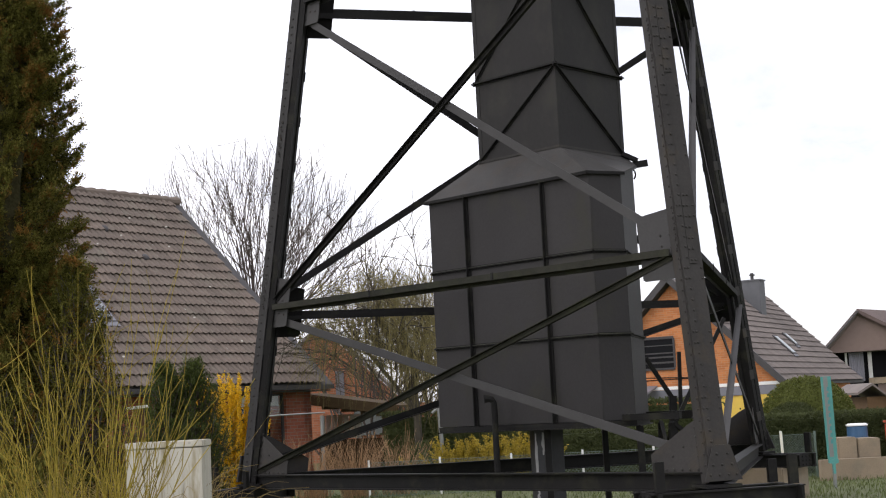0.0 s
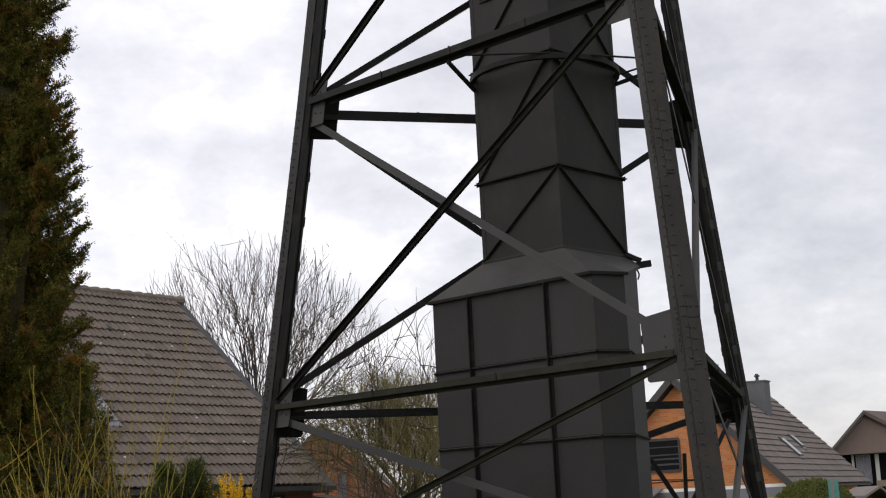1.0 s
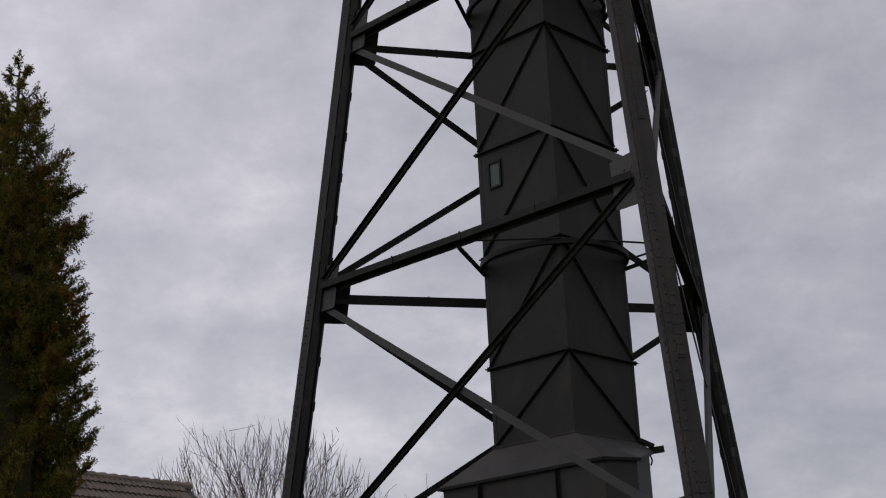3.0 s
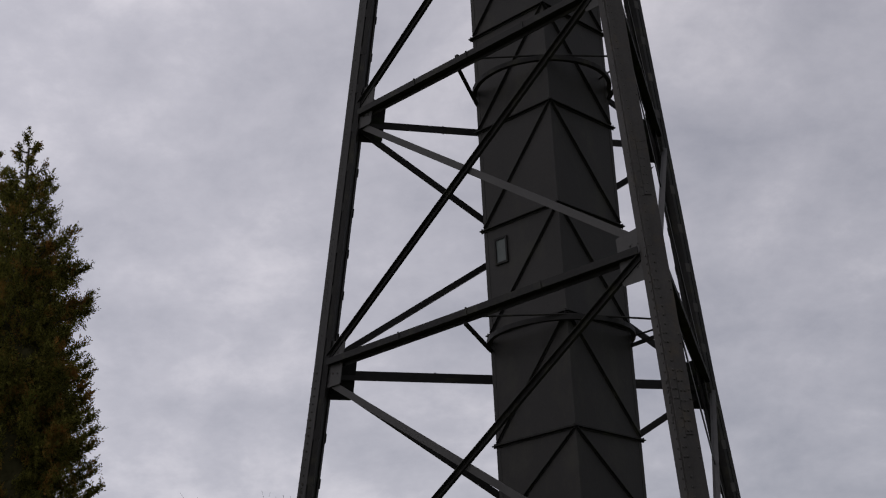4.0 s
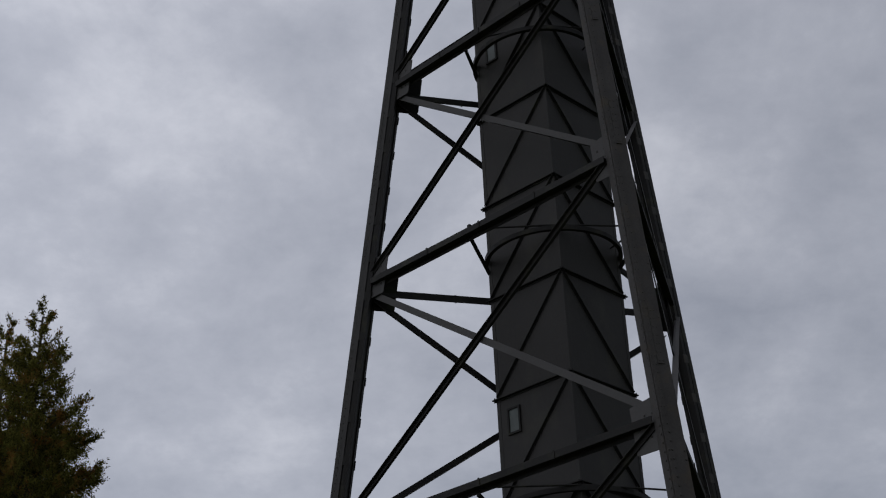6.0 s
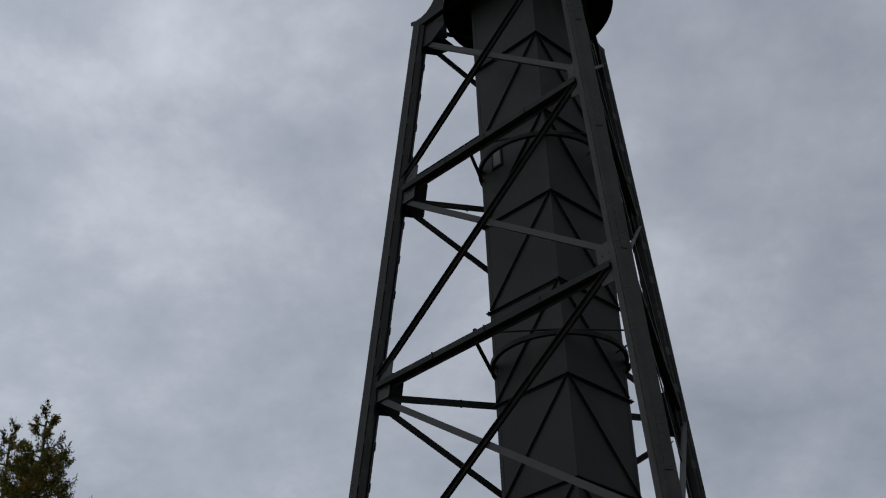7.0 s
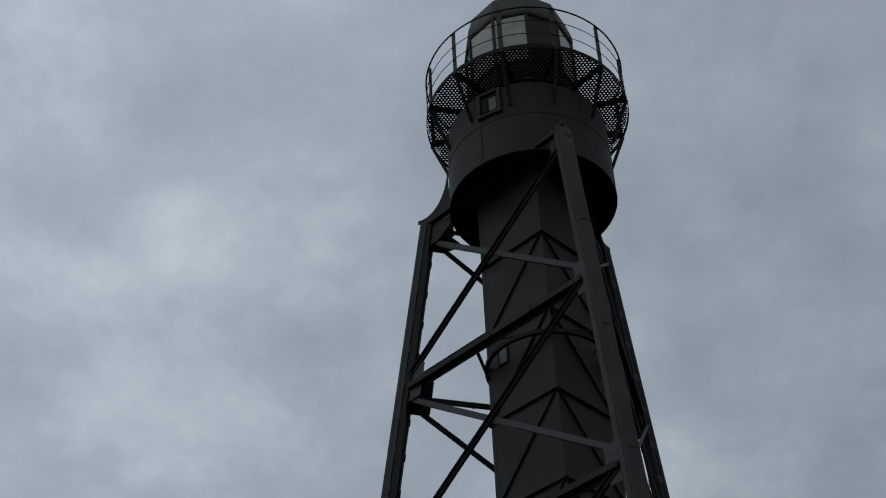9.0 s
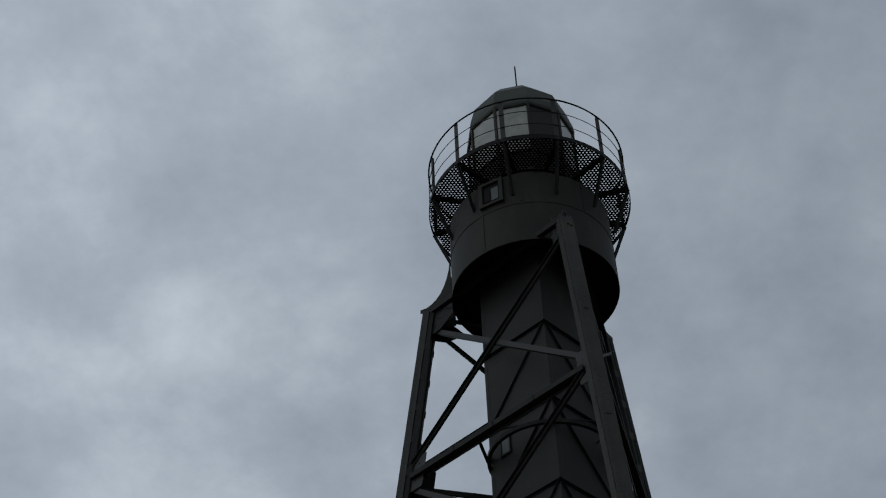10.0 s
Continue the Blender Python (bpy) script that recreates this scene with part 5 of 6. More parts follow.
# tangled undergrowth behind the shrubs
for x, y, h, r, n, seed in ((-3.2, 12.4, 1.75, 0.8, 260, 22), (-3.9, 12.0, 1.6, 0.8, 240, 23), (-2.85, 13.4, 1.6, 0.6, 220, 24), (-2.3, 11.2, 0.8, 0.6, 120, 25), (-3.05, 10.6, 1.35, 0.7, 240, 26), (-2.62, 12.6, 1.9, 0.5, 230, 27)):
    rng = np.random.default_rng(seed)
    thicket = thing("twig_thicket", "tangled olive-brown thicket of bare twigs behind the dogwood", "shrub", "thickets under the conifers", at=(x, y, 0))
    arch = stems(n, r, h, 0.5, 0.35, 0.0045, 0.45)
    side = []
    for path in arch:
        for k in range(3):
            i = int(rng.integers(2, 7))
            q = path[i][0]
            d = unit(rng.normal(0, 0.6, 3) + np.array([0, 0, 0.5]))
            b = rng.normal(0, 0.15, 3)
            ln = rng.uniform(0.15, 0.45)
            side.append([(q + d * ln * t + b * t * t, 0.0032 * (1 - 0.6 * t)) for t in np.linspace(0, 1, 4)])
    part_np("crown", *tube_mesh(arch + side, 3), THICKET, thicket, kind="stuff")

# ---- street cabinet ----
cab = thing("street_cabinet", "weathered off-white street cabinet standing in shrubs", "cabinet", at=(-2.37, 12.2, 0))
part("body", block(-0.300, 0.345, -0.2, 0.25, -0.05, 1.395, bevel=0.006), CABINET, cab)
part("lid", block(-0.305, 0.350, -0.207, 0.257, 1.402, 1.455, bevel=0.006), CABINET, cab, "flat cabinet lid")
for x0, x1 in ((-0.296, -0.143), (-0.139, 0.018), (0.022, 0.179), (0.183, 0.340)):
    part("front_panel", block(x0, x1, -0.206, -0.2005, 0.02, 1.388, bevel=0.002), CABINET, cab)

lamp = thing("garden_post", "short brown garden post with a flat white cap", "post", at=(-3.52, 16.5, 0))
part("post", bar((0.05, 0, -0.05), (0.05, 0, 1.79), 0.06, 0.06, (1, 0, 0)), WOOD, lamp)
part("cap", prism([(-0.12, -0.1, 1.785), (0.11, -0.1, 1.805), (0.11, -0.1, 1.835), (-0.12, -0.1, 1.815)], (0, 0.2, 0)), WHITE, lamp, "flat white cap")

# ---- forsythia ----


def forsythia(name, x, y, h, w, n, mat, label, seed, depth=0.5, density=26):
    global rng
    rng = np.random.default_rng(seed)
    ob = thing(name, label, "shrub", at=(x, y, 0))
    paths = []
    for i in range(n):
        b = np.array([rng.uniform(-w, w) * 0.5, rng.uniform(-depth, depth) * 0.5, -0.03])
        hh = h * rng.uniform(0.55, 1.05)
        lean = rng.normal(0, 0.16, 3)
        paths.append([(b + np.array([lean[0] * t + b[0] * 0.8 * t, lean[1] * t, hh * t]), 0.008 * (1 - 0.7 * t)) for t in np.linspace(0, 1, 6)])
    part_np("stem_clump", *tube_mesh(paths, 3), TWIG, ob, kind="stuff")
    cs, ds = [], []
    for path in paths:
        for k in range(density):
            t = rng.uniform(0.12, 1.0) * 5
            i = min(int(t), 4)
            p = path[i][0] + (path[i + 1][0] - path[i][0]) * (t - i)
            cs.append(p + rng.normal(0, 0.018, (4, 3)))
            ds.append(rng.normal(0, 1, (4, 3)))
    vs, fs = leaf_strips(np.concatenate(cs), np.concatenate(ds), 0.034, 0.02, 0.3)
    part_np("blossom", vs, fs, mat, ob, kind="stuff")
    return ob


forsythia("forsythia", -3.99, 26.2, 2.4, 0.82, 105, FORSYTHIA, "forsythia bush in full yellow flower", 31, density=190)
for i, (x, h) in enumerate(((0.45, 1.05), (1.05, 0.95), (1.65, 1.05))):
    forsythia("forsythia_hedge", x, 30.0, h, 0.9, 75, FORSYTHIA_FAR, "yellow-green forsythia of a garden hedge", 40 + i, density=75)

# ---- bare trees behind ----
rng = np.random.default_rng(51)
tree = thing("bare_tree", "leafless tree with upright fanning branches behind the house", "tree", at=(-7.55, 58, 0))
limbs = []
trunk = [(np.array([0.03 * i, 0, 6.4 * i / 5]), 0.24 - 0.022 * i) for i in range(6)]
limbs.append(trunk)
for i in range(54):
    f = (i + 0.5) / 54 * 2 - 1
    z = rng.uniform(4.2, 6.4)
    reach = f + rng.normal(0, 0.10)
    grow((0.0, 0, z), (reach * 1.32, rng.normal(0, 0.4), 1.0 - 0.35 * abs(reach)), rng.uniform(3.5, 4.9) * (1 - 0.04 * abs(f)), rng.choice((0.035, 0.045, 0.09)), 3, limbs, 0.29, [4, 3, 2], 0.075, 0.06)


def under_dome(path):
    """The part of a shoot that stays inside the crown's rounded outline."""
    top = 13.25 - 0.11 * path[-1][0][0] ** 2 + rng.normal(0, 0.2)
    kept = [s for s in path if s[0][2] < top and -4.8 < s[0][0] < 5.4]
    return kept if len(kept) > 1 else []


limbs = limbs[:1] + [q for q in map(under_dome, limbs[1:]) if q]
part_np("trunk", *tube_mesh(limbs[:1], 8), BARK, tree, smooth=True)
part_np("crown", *tube_mesh(limbs[1:], 3), TWIG, tree, kind="stuff")

rng = np.random.default_rng(52)
tree = thing("budding_willow", "low willow with drooping olive twigs behind a pergola", "tree", at=(-0.9, 33.5, 0))
limbs = [[(np.array([0.35, 0, -0.1]), 0.11), (np.array([0.33, 0, 1.4]), 0.09), (np.array([0.28, 0, 2.6]), 0.075), (np.array([0.1, 0, 3.6]), 0.05)],
         [(np.array([0.3, 0, 1.6]), 0.06), (np.array([-0.2, 0.1, 2.3]), 0.05), (np.array([-0.8, 0.1, 3.1]), 0.04), (np.array([-1.2, 0, 3.7]), 0.03)],
         [(np.array([0.2, 0, 1.9]), 0.08), (np.array([0.5, 0.1, 3.0]), 0.07), (np.array([0.8, 0.1, 4.0]), 0.04)]]
tw = []
for i in range(30):
    grow((rng.normal(0.0, 0.5), rng.normal(0, 0.25), rng.uniform(1.8, 3.4)), (rng.normal(-0.15, 0.7), rng.normal(0, 0.4), 0.9), rng.uniform(1.2, 2.2), 0.024, 2, limbs, 0.5, [4, 3], -0.02, 0.16)
for i in range(2300):
    a = rng.uniform(0, 2 * math.pi)
    rr = math.sqrt(rng.uniform(0, 1))
    cx, cy = 1.75 * rr * math.cos(a) - 0.25, 1.0 * rr * math.sin(a)
    if cx < -0.5 and rng.uniform() < 0.6:
        continue
    topz = 5.0 - 1.3 * rr ** 2 - 0.25 * cx + rng.normal(0, 0.25)
    d = np.array([cx * 0.35 + rng.normal(0, 0.35), cy * 0.3, 0.45])
    ln = rng.uniform(0.9, 2.4)
    p = np.array([cx, cy, topz - 0.5 * rng.uniform(0, 2.2)])
    tw.append([(p + d * t * 0.8 + np.array([0, 0, -ln * t * t * 0.9]), 0.0070 * (1 - 0.7 * t)) for t in np.linspace(0, 1, 6)])
for i in range(300):
    p = np.array([rng.normal(-0.2, 0.75), rng.normal(0, 0.4), rng.uniform(3.6, 4.6)])
    d = np.array([rng.normal(0, 0.5), rng.normal(0, 0.4), 1.0])
    tw.append([(p + d * t * rng.uniform(0.8, 1.0) + np.array([0, 0, -0.25 * t * t]), 0.0065 * (1 - 0.7 * t)) for t in np.linspace(0, 1, 4)])
part_np("trunk", *tube_mesh(limbs[:3], 7), BARK, tree, smooth=True)
part_np("bough_mass", *tube_mesh(limbs[3:], 4), BARK, tree, kind="stuff")
part_np("crown", *tube_mesh(tw, 3), WILLOWTWIG, tree, kind="stuff")

rng = np.random.default_rng(53)
tree = thing("bare_shrub", "tangled leafless shrub beyond the garden", "shrub", at=(-1.4, 47, 0))
br = []
for i in range(34):
    grow((rng.normal(0, 0.9), rng.normal(0, 0.5), 0.2), (rng.normal(0, 0.45), rng.normal(0, 0.3), 1), rng.uniform(3.2, 4.6), 0.05, 2, br, 0.45, [6, 4], 0.04, 0.14)
part_np("branchwork", *tube_mesh(br, 3), TWIG, tree, kind="stuff")

# ---- hedges and rounded shrubs on the right ----
rng = np.random.default_rng(61)


def dome_places(n, r, squash):
    d = unit(rng.normal(0, 1, (n, 3)))
    d[:, 2] = np.abs(d[:, 2])
    p = d * r * rng.uniform(0.88, 1.03, (n, 1))
    p[:, 2] *= squash
    return p, d


def box_places(n, x0, x1, y0, y1, z0, z1):
    p = np.stack([rng.uniform(x0, x1, n), rng.uniform(y0, y1, n), rng.uniform(z0, z1, n)], 1)
    side = rng.uniform(0, 1, n)
    nrm = np.zeros((n, 3))
    top, front = side < 0.42, side >= 0.42
    p[top, 2] = z1 + rng.normal(0, 0.025, top.sum())
    nrm[top, 2] = 1
    p[front, 1] = y0 + rng.normal(0, 0.03, front.sum())
    nrm[front, 1] = -1
    return p, nrm


def dome_core(r, squash):
    bm = bmesh.new()
    bmesh.ops.create_icosphere(bm, subdivisions=2, radius=r, matrix=Matrix.Diagonal((1, 1, squash, 1)))
    return bm


leafy_volume("round_shrub", "clipped evergreen dome above a hedge", "shrub", HEDGE_TOP, dome_places(12000, 1.02, 1.0), 0.048, (7.95, 30.9, 0.9), core=dome_core(0.93, 1.0))
leafy_volume("round_shrub", "lower clipped evergreen shrub beside the dome", "shrub", HEDGE, dome_places(4500, 0.6, 0.9), 0.045, (7.35, 29.7, 0.85), core=dome_core(0.53, 0.9))
leafy_volume("hedge", "clipped dark green hedge behind a wire fence", "hedge", HEDGE, box_places(20000, 6.2, 9.35, 28.2, 29.4, 0.0, 1.13), 0.045, core=block(6.24, 9.31, 28.27, 29.36, 0, 1.07))
leafy_volume("hedge", "low green hedge beyond the tower", "hedge", HEDGE, box_places(4500, 2.5, 5.0, 31.0, 31.8, 0.0, 1.0), 0.06, core=block(2.54, 4.96, 31.06, 31.76, 0, 0.94))
leafy_volume("hedge", "tall dark hedge across the end of the gardens", "hedge", HEDGE, box_places(9000, -1.5, 7.0, 35.2, 36.0, 0.0, 1.55), 0.09, core=block(-1.45, 6.95, 35.3, 35.9, 0, 1.46))
leafy_volume("undergrowth", "dark evergreen undergrowth beneath the conifers", "shrub", THUJA, dome_places(5000, 1.15, 1.25), 0.07, (-4.1, 13.6, 0.0), core=dome_core(1.0, 1.25))
leafy_volume("garden_shrub", "loose green shrub under the willow", "shrub", HEDGE, dome_places(2200, 0.62, 1.5), 0.06, (-0.35, 31.6, 0.0), core=dome_core(0.5, 1.5))

# ---- dry grasses ----
rng = np.random.default_rng(71)
for x, y, h, n in ((-2.6, 28.4, 1.15, 150), (-1.7, 28.0, 1.25, 190), (-0.9, 28.6, 1.1, 150), (-3.3, 29.5, 1.1, 90)):
    g = thing("ornamental_grass", "clump of dry brown ornamental grass", "grass", "clumps of dry grass", at=(x, y, 0))
    part_np("tuft", *tube_mesh(stems(n, 0.35, h, 0.35, 0.2, 0.0065), 3), DRYGRASS, g, kind="stuff")
pts = np.stack([rng.uniform(-6, 9, 26000), rng.uniform(14, 29, 26000), np.zeros(26000) - 0.02], 1)
vs, fs = leaf_strips(pts, np.tile([0, 0, 1.0], (26000, 1)), 0.09, 0.012, 0.35)
tagged(part_np("grass_blades", vs, fs, BLADE), "short green lawn grass", "grass", kind="stuff")

# ---- houses ----


def tile_mesh(name, w, l, mat, wave):
    """One profiled roof tile: x across, y up the slope, a thick lower edge."""
    n = 12
    vs, fs = [], []
    roll = [wave * (0.5 + 0.5 * math.sin(4 * math.pi * i / n - 0.6)) for i in range(n + 1)]
    for y, lift in ((0.0, 0.050), (l, 0.0)):
        for i in range(n + 1):
            vs.append((i / n * w, y, lift + roll[i]))
    for i in range(n + 1):
        vs.append((i / n * w, 0.0, roll[i] + 0.028))
    for i in range(n):
        fs.append((i, i + 1, n + 2 + i, n + 1 + i))
        fs.append((2 * n + 2 + i, 2 * n + 3 + i, i + 1, i))
    me = bpy.data.meshes.new(name)
    me.from_pydata(vs, [], fs)
    me.materials.append(mat)
    return me, vs, fs


def slope_frame(eave_end, along, up):
    """Pose of a roof slope: x along the eave, y up the slope, z off it."""
    along, up = along.normalized(), up.normalized()
    nz = along.cross(up)
    return Matrix.Translation(eave_end) @ Matrix((along, up, nz)).transposed().to_4x4()


def tiled_slope(parent, m, length, height, tile_w, course, wave, mat, near, seed):
    """Courses of tiles on a slope; those in the stretch near are pieces, the rest one joined field."""
    rnd = random.Random(seed)
    me, tv, tf = tile_mesh("tile", tile_w * 1.02, course * 1.16, mat, wave)
    vs, fs = [], []
    count = 0
    for j in range(int(height / course)):
        for i in range(int(length / tile_w)):
            x = i * tile_w
            o = Matrix.Translation((x + rnd.gauss(0, 0.003), j * course + rnd.gauss(0, 0.004), 0.03 + rnd.gauss(0, 0.002))) @ Matrix.Rotation(rnd.gauss(0, 0.006), 4, "Z")
            if near(x, j * course) and count < 300:
                shared("tile", me, m @ o, parent)
                count += 1
            else:
                mm = m @ o
                base = len(vs)
                vs += [tuple(mm @ Vector(v)) for v in tv]
                fs += [tuple(k + base for k in f) for f in tf]
    part_np("tile_field", vs, fs, mat, parent, kind="stuff")


# red brick house with the big grey tiled roof
E1, N1 = Vector((-2.73, 35.5, 2.39)), Vector((0.788, -0.616, 0))
RUN1, RISE1, LEN1 = 5.54, 5.33, 15.0
h1 = thing("brick_house", "low red brick house with a large grey-brown tiled roof", "house")
start = E1 - U1 * LEN1
upslope = (-N1 * RUN1 + Z3 * RISE1)
roof = part("roof", prism([start, E1, E1 + upslope, start + upslope], Vector((0, 0, -0.12)) + N1 * -0.05), SLATE, h1, "grey-brown concrete tile roof")
m1 = slope_frame(start, U1, upslope)
tiled_slope(roof, m1, LEN1, upslope.length + 0.1, 0.36, 0.368, 0.040, TILE, lambda x, y: x > LEN1 - 5.2 and y < 6.0, 3)
back_up = (N1 * RUN1 + Z3 * RISE1)
bs = start - N1 * 2 * RUN1
part("roof_back", prism([bs, bs + U1 * LEN1, bs + U1 * LEN1 + back_up, bs + back_up], Vector((0, 0, -0.12))), SLATE, h1)
rt = E1 + upslope
me_r = bpy.data.meshes.new("ridge_tile")
tb = lathe([(0.105, 0.0), (0.150, 0.36), (0.150, 0.42), (0.125, 0.42)], (0, 0), 10)
tb.to_mesh(me_r)
tb.free()
me_r.materials.append(TILE)
for i in range(34):
    o = rt - U1 * (0.36 * i + 0.36)
    rot = Matrix((Vector((0, 0, 1)).cross(U1), Z3, U1)).transposed().to_4x4()
    shared("ridge_tile", me_r, Matrix.Translation(o + Vector((0, 0, 0.0))) @ rot, roof)
part("verge_board", bar(E1 + U1 * 0.02 - Z3 * 0.03, rt + U1 * 0.02 - Z3 * 0.03, 0.04, 0.16, U1), SLATE, roof)
part("gutter", bar(start - Z3 * 0.06 + N1 * 0.06, E1 - Z3 * 0.06 + N1 * 0.06, 0.12, 0.11), SLATE, h1)
part("soffit", prism([start - Z3 * 0.16, E1 - Z3 * 0.16, E1 - Z3 * 0.16 - N1 * 0.6, start - Z3 * 0.16 - N1 * 0.6], (0, 0, 0.03)), SLATE, h1)
for x, y, w, l in ((8.55, 2.20, 1.00, 1.20),):
    sk = thing("roof_window", "", "")
    sk.parent = roof
    for a, b, c, d, h, mat, nm in ((0, w, 0, l, 0.10, ZINC, "frame"), (0.07, w - 0.07, 0.08, l - 0.08, 0.115, ROOFGLASS, "pane"), (-0.04, w + 0.04, -0.16, -0.002, 0.075, ZINC, "apron"), (-0.03, w + 0.03, l + 0.002, l + 0.10, 0.115, ZINC, "hood")):
        part(nm, prism([m1 @ Vector((x + a, y + c, 0.02)), m1 @ Vector((x + b, y + c, 0.02)), m1 @ Vector((x + b, y + d, 0.02)), m1 @ Vector((x + a, y + d, 0.02))], m1.to_3x3() @ Vector((0, 0, h))), mat, sk)
for x, y in ((11.5, 5.98), (12.1, 4.84)):
    bm = bmesh.new()
    bmesh.ops.create_icosphere(bm, subdivisions=2, radius=0.10, matrix=m1 @ Matrix.Translation((x, y, 0.06)) @ Matrix.Diagonal((1.0, 1.2, 0.75, 1)))
    part("vent_tile", bm, SLATE, roof)
w0, w1 = start - N1 * 0.55 + U1 * 0.4, E1 - N1 * 0.55 - U1 * 0.15


def wall_with_openings(name, p, q, z0, z1, thick, holes, mat, parent):
    """A straight wall with real openings (s0, s1, t0, t1) along it."""
    h = (q - p).normalized()
    h.z = 0
    L = (Vector((q.x, q.y, 0)) - Vector((p.x, p.y, 0))).length
    xs = sorted({0.0, L, *[v for o in holes for v in o[:2]]})
    zs = sorted({z0, z1, *[v for o in holes for v in o[2:]]})
    nrm = h.cross(Z3)
    bm = bmesh.new()
    for a, b in zip(xs, xs[1:]):
        for c, d in zip(zs, zs[1:]):
            if any(o[0] <= a and b <= o[1] and o[2] <= c and d <= o[3] for o in holes):
                continue
            base = Vector((p.x, p.y, 0))
            prism([base + h * a + Z3 * c, base + h * b + Z3 * c, base + h * b + Z3 * d, base + h * a + Z3 * d], -nrm * thick, bm)
    bmesh.ops.remove_doubles(bm, verts=bm.verts, dist=0.0005)
    return part(name, bm, mat, parent)


def window_in(parent, p, h, nrm, s0, s1, t0, t1, frame_mat, blind=0.0, bars=1):
    win = thing("window", "", "")
    win.parent = parent
    o = Vector((p.x, p.y, 0)) - nrm * 0.08
    f = 0.06
    for a, b, c, d in ((s0, s1, t0, t0 + f), (s0, s1, t1 - f, t1), (s0, s0 + f, t0 + f, t1 - f), (s1 - f, s1, t0 + f, t1 - f)) + tuple(
            (s0 + (s1 - s0) * (k + 1) / (bars + 1) - f / 2, s0 + (s1 - s0) * (k + 1) / (bars + 1) + f / 2, t0 + f, t1 - f) for k in range(bars)):
        part("window_frame", prism([o + h * a + Z3 * c, o + h * b + Z3 * c, o + h * b + Z3 * d, o + h * a + Z3 * d], -nrm * 0.06), frame_mat, win)
    g = o - nrm * 0.03
    pane = part("pane", prism([g + h * s0 + Z3 * t0, g + h * s1 + Z3 * t0, g + h * s1 + Z3 * t1, g + h * s0 + Z3 * t1], -nrm * 0.006), GLASS, win)
    pane.visible_shadow = False
    # near-black sheet stands for the unlit room
    b = o - nrm * 0.5
    part("dark_room", prism([b + h * s0 + Z3 * t0, b + h * s1 + Z3 * t0, b + h * s1 + Z3 * t1, b + h * s0 + Z3 * t1], -nrm * 0.02), DARK, win)
    if blind:
        b = o - nrm * 0.14
        part("blind", prism([b + h * (s0 + 0.05) + Z3 * (t1 - blind), b + h * (s1 - 0.05) + Z3 * (t1 - blind), b + h * (s1 - 0.05) + Z3 * t1, b + h * (s0 + 0.05) + Z3 * t1], -nrm * 0.01), WHITE, win, "white half-drawn blind")
    return win


LW1 = (w1 - w0).length
wall_with_openings("wall", w0, w1, -0.1, 2.36, 0.3, [(LW1 - 2.7, LW1 - 0.9, 0.85, 2.22)], BRICK_1, h1)
window_in(h1, w0, U1, N1, LW1 - 2.7, LW1 - 0.9, 0.85, 2.22, SLATE, 0.30, 1)
part("gable_wall", prism([w1 - Z3 * 2.5, w1 - N1 * 10 - Z3 * 2.5, w1 - N1 * 10, w1 - N1 * 5.0 + Z3 * 4.6, w1], U1 * -0.25), BRICK_1, h1)

# orange brick gable of a further house
h4 = thing("brick_house", "orange brick house end half hidden by the willow", "house")
g = [(-6.8, 50, -0.1), (-1.45, 50, -0.1), (-1.45, 50, 2.15), (-4.15, 50, 4.75), (-6.8, 50, 2.15)]
part("gable_wall", prism(g, (0, 0.3, 0)), BRICK_1G, h4)
for a, b in (((-4.15, 49.8, 4.90), (-1.25, 49.8, 2.10)), ((-4.15, 49.8, 4.90), (-7.0, 49.8, 2.10))):
    part("roof", prism([a, b, (b[0], b[1], b[2] - 0.12), (a[0], a[1], a[2] - 0.12)], (0, 8, 0)), TILE_B, h4)
part("downpipe", prism([(-3.66, 49.9, 2.3), (-3.36, 49.9, 2.3), (-3.36, 49.9, 3.15), (-3.66, 49.9, 3.15)], (0, 0.06, 0)), ZINC, h4)
part("lean_to_wall", prism([(-3.4, 47.5, -0.1), (0.4, 47.5, -0.1), (0.4, 47.5, 1.9), (-3.4, 47.5, 1.9)], (0, 0.25, 0)), BRICK_1G, h4)
part("lean_to_window", prism([(-2.9, 47.4, 0.9), (-1.9, 47.4, 0.9), (-1.9, 47.4, 1.75), (-2.9, 47.4, 1.75)], (0, 0.06, 0)), MILK, h4, "pale window")

# timber pergola beside the brick house
pg = thing("pergola", "weathered timber pergola with a boarded roof and pale screen", "pergola", at=(-0.45, 0, 0))
for k in range(9):
    x0, x1 = -3.15 + 0.28 * k, -3.15 + 0.28 * k + 0.265
    za, zb = 2.22 - 0.172 * (x0 + 3.15), 2.22 - 0.172 * (x1 + 3.15)
    part("roof_board", prism([(x0, 36.6, za), (x1, 36.6, zb), (x1, 36.6, zb - 0.03), (x0, 36.6, za - 0.03)], (0.5, 2.4, 0.0)), TIMBER, pg)
part("edge_beam", bar((-3.15, 36.55, 2.06), (-0.65, 36.55, 1.66), 0.06, 0.24), TIMBER, pg)
# Panel added behind the posts to stand for the dark inside.
part("back_wall", prism([(-2.9, 38.7, -0.05), (-0.4, 38.7, -0.05), (-0.4, 38.7, 0.95), (-2.9, 38.7, 0.95)], (0, 0.06, 0)), TIMBER, pg, "added timber panel standing for the dark pergola interior")
for k in range(7):
    x0 = -2.85 + 0.16 * k
    part("screen_strip", prism([(x0, 38.66, 0.97), (x0 + 0.145, 38.67, 0.97), (x0 + 0.145, 38.67, 1.62), (x0, 38.66, 1.62)], (0, 0.02, 0)), CURTAIN, pg, "pale screen")
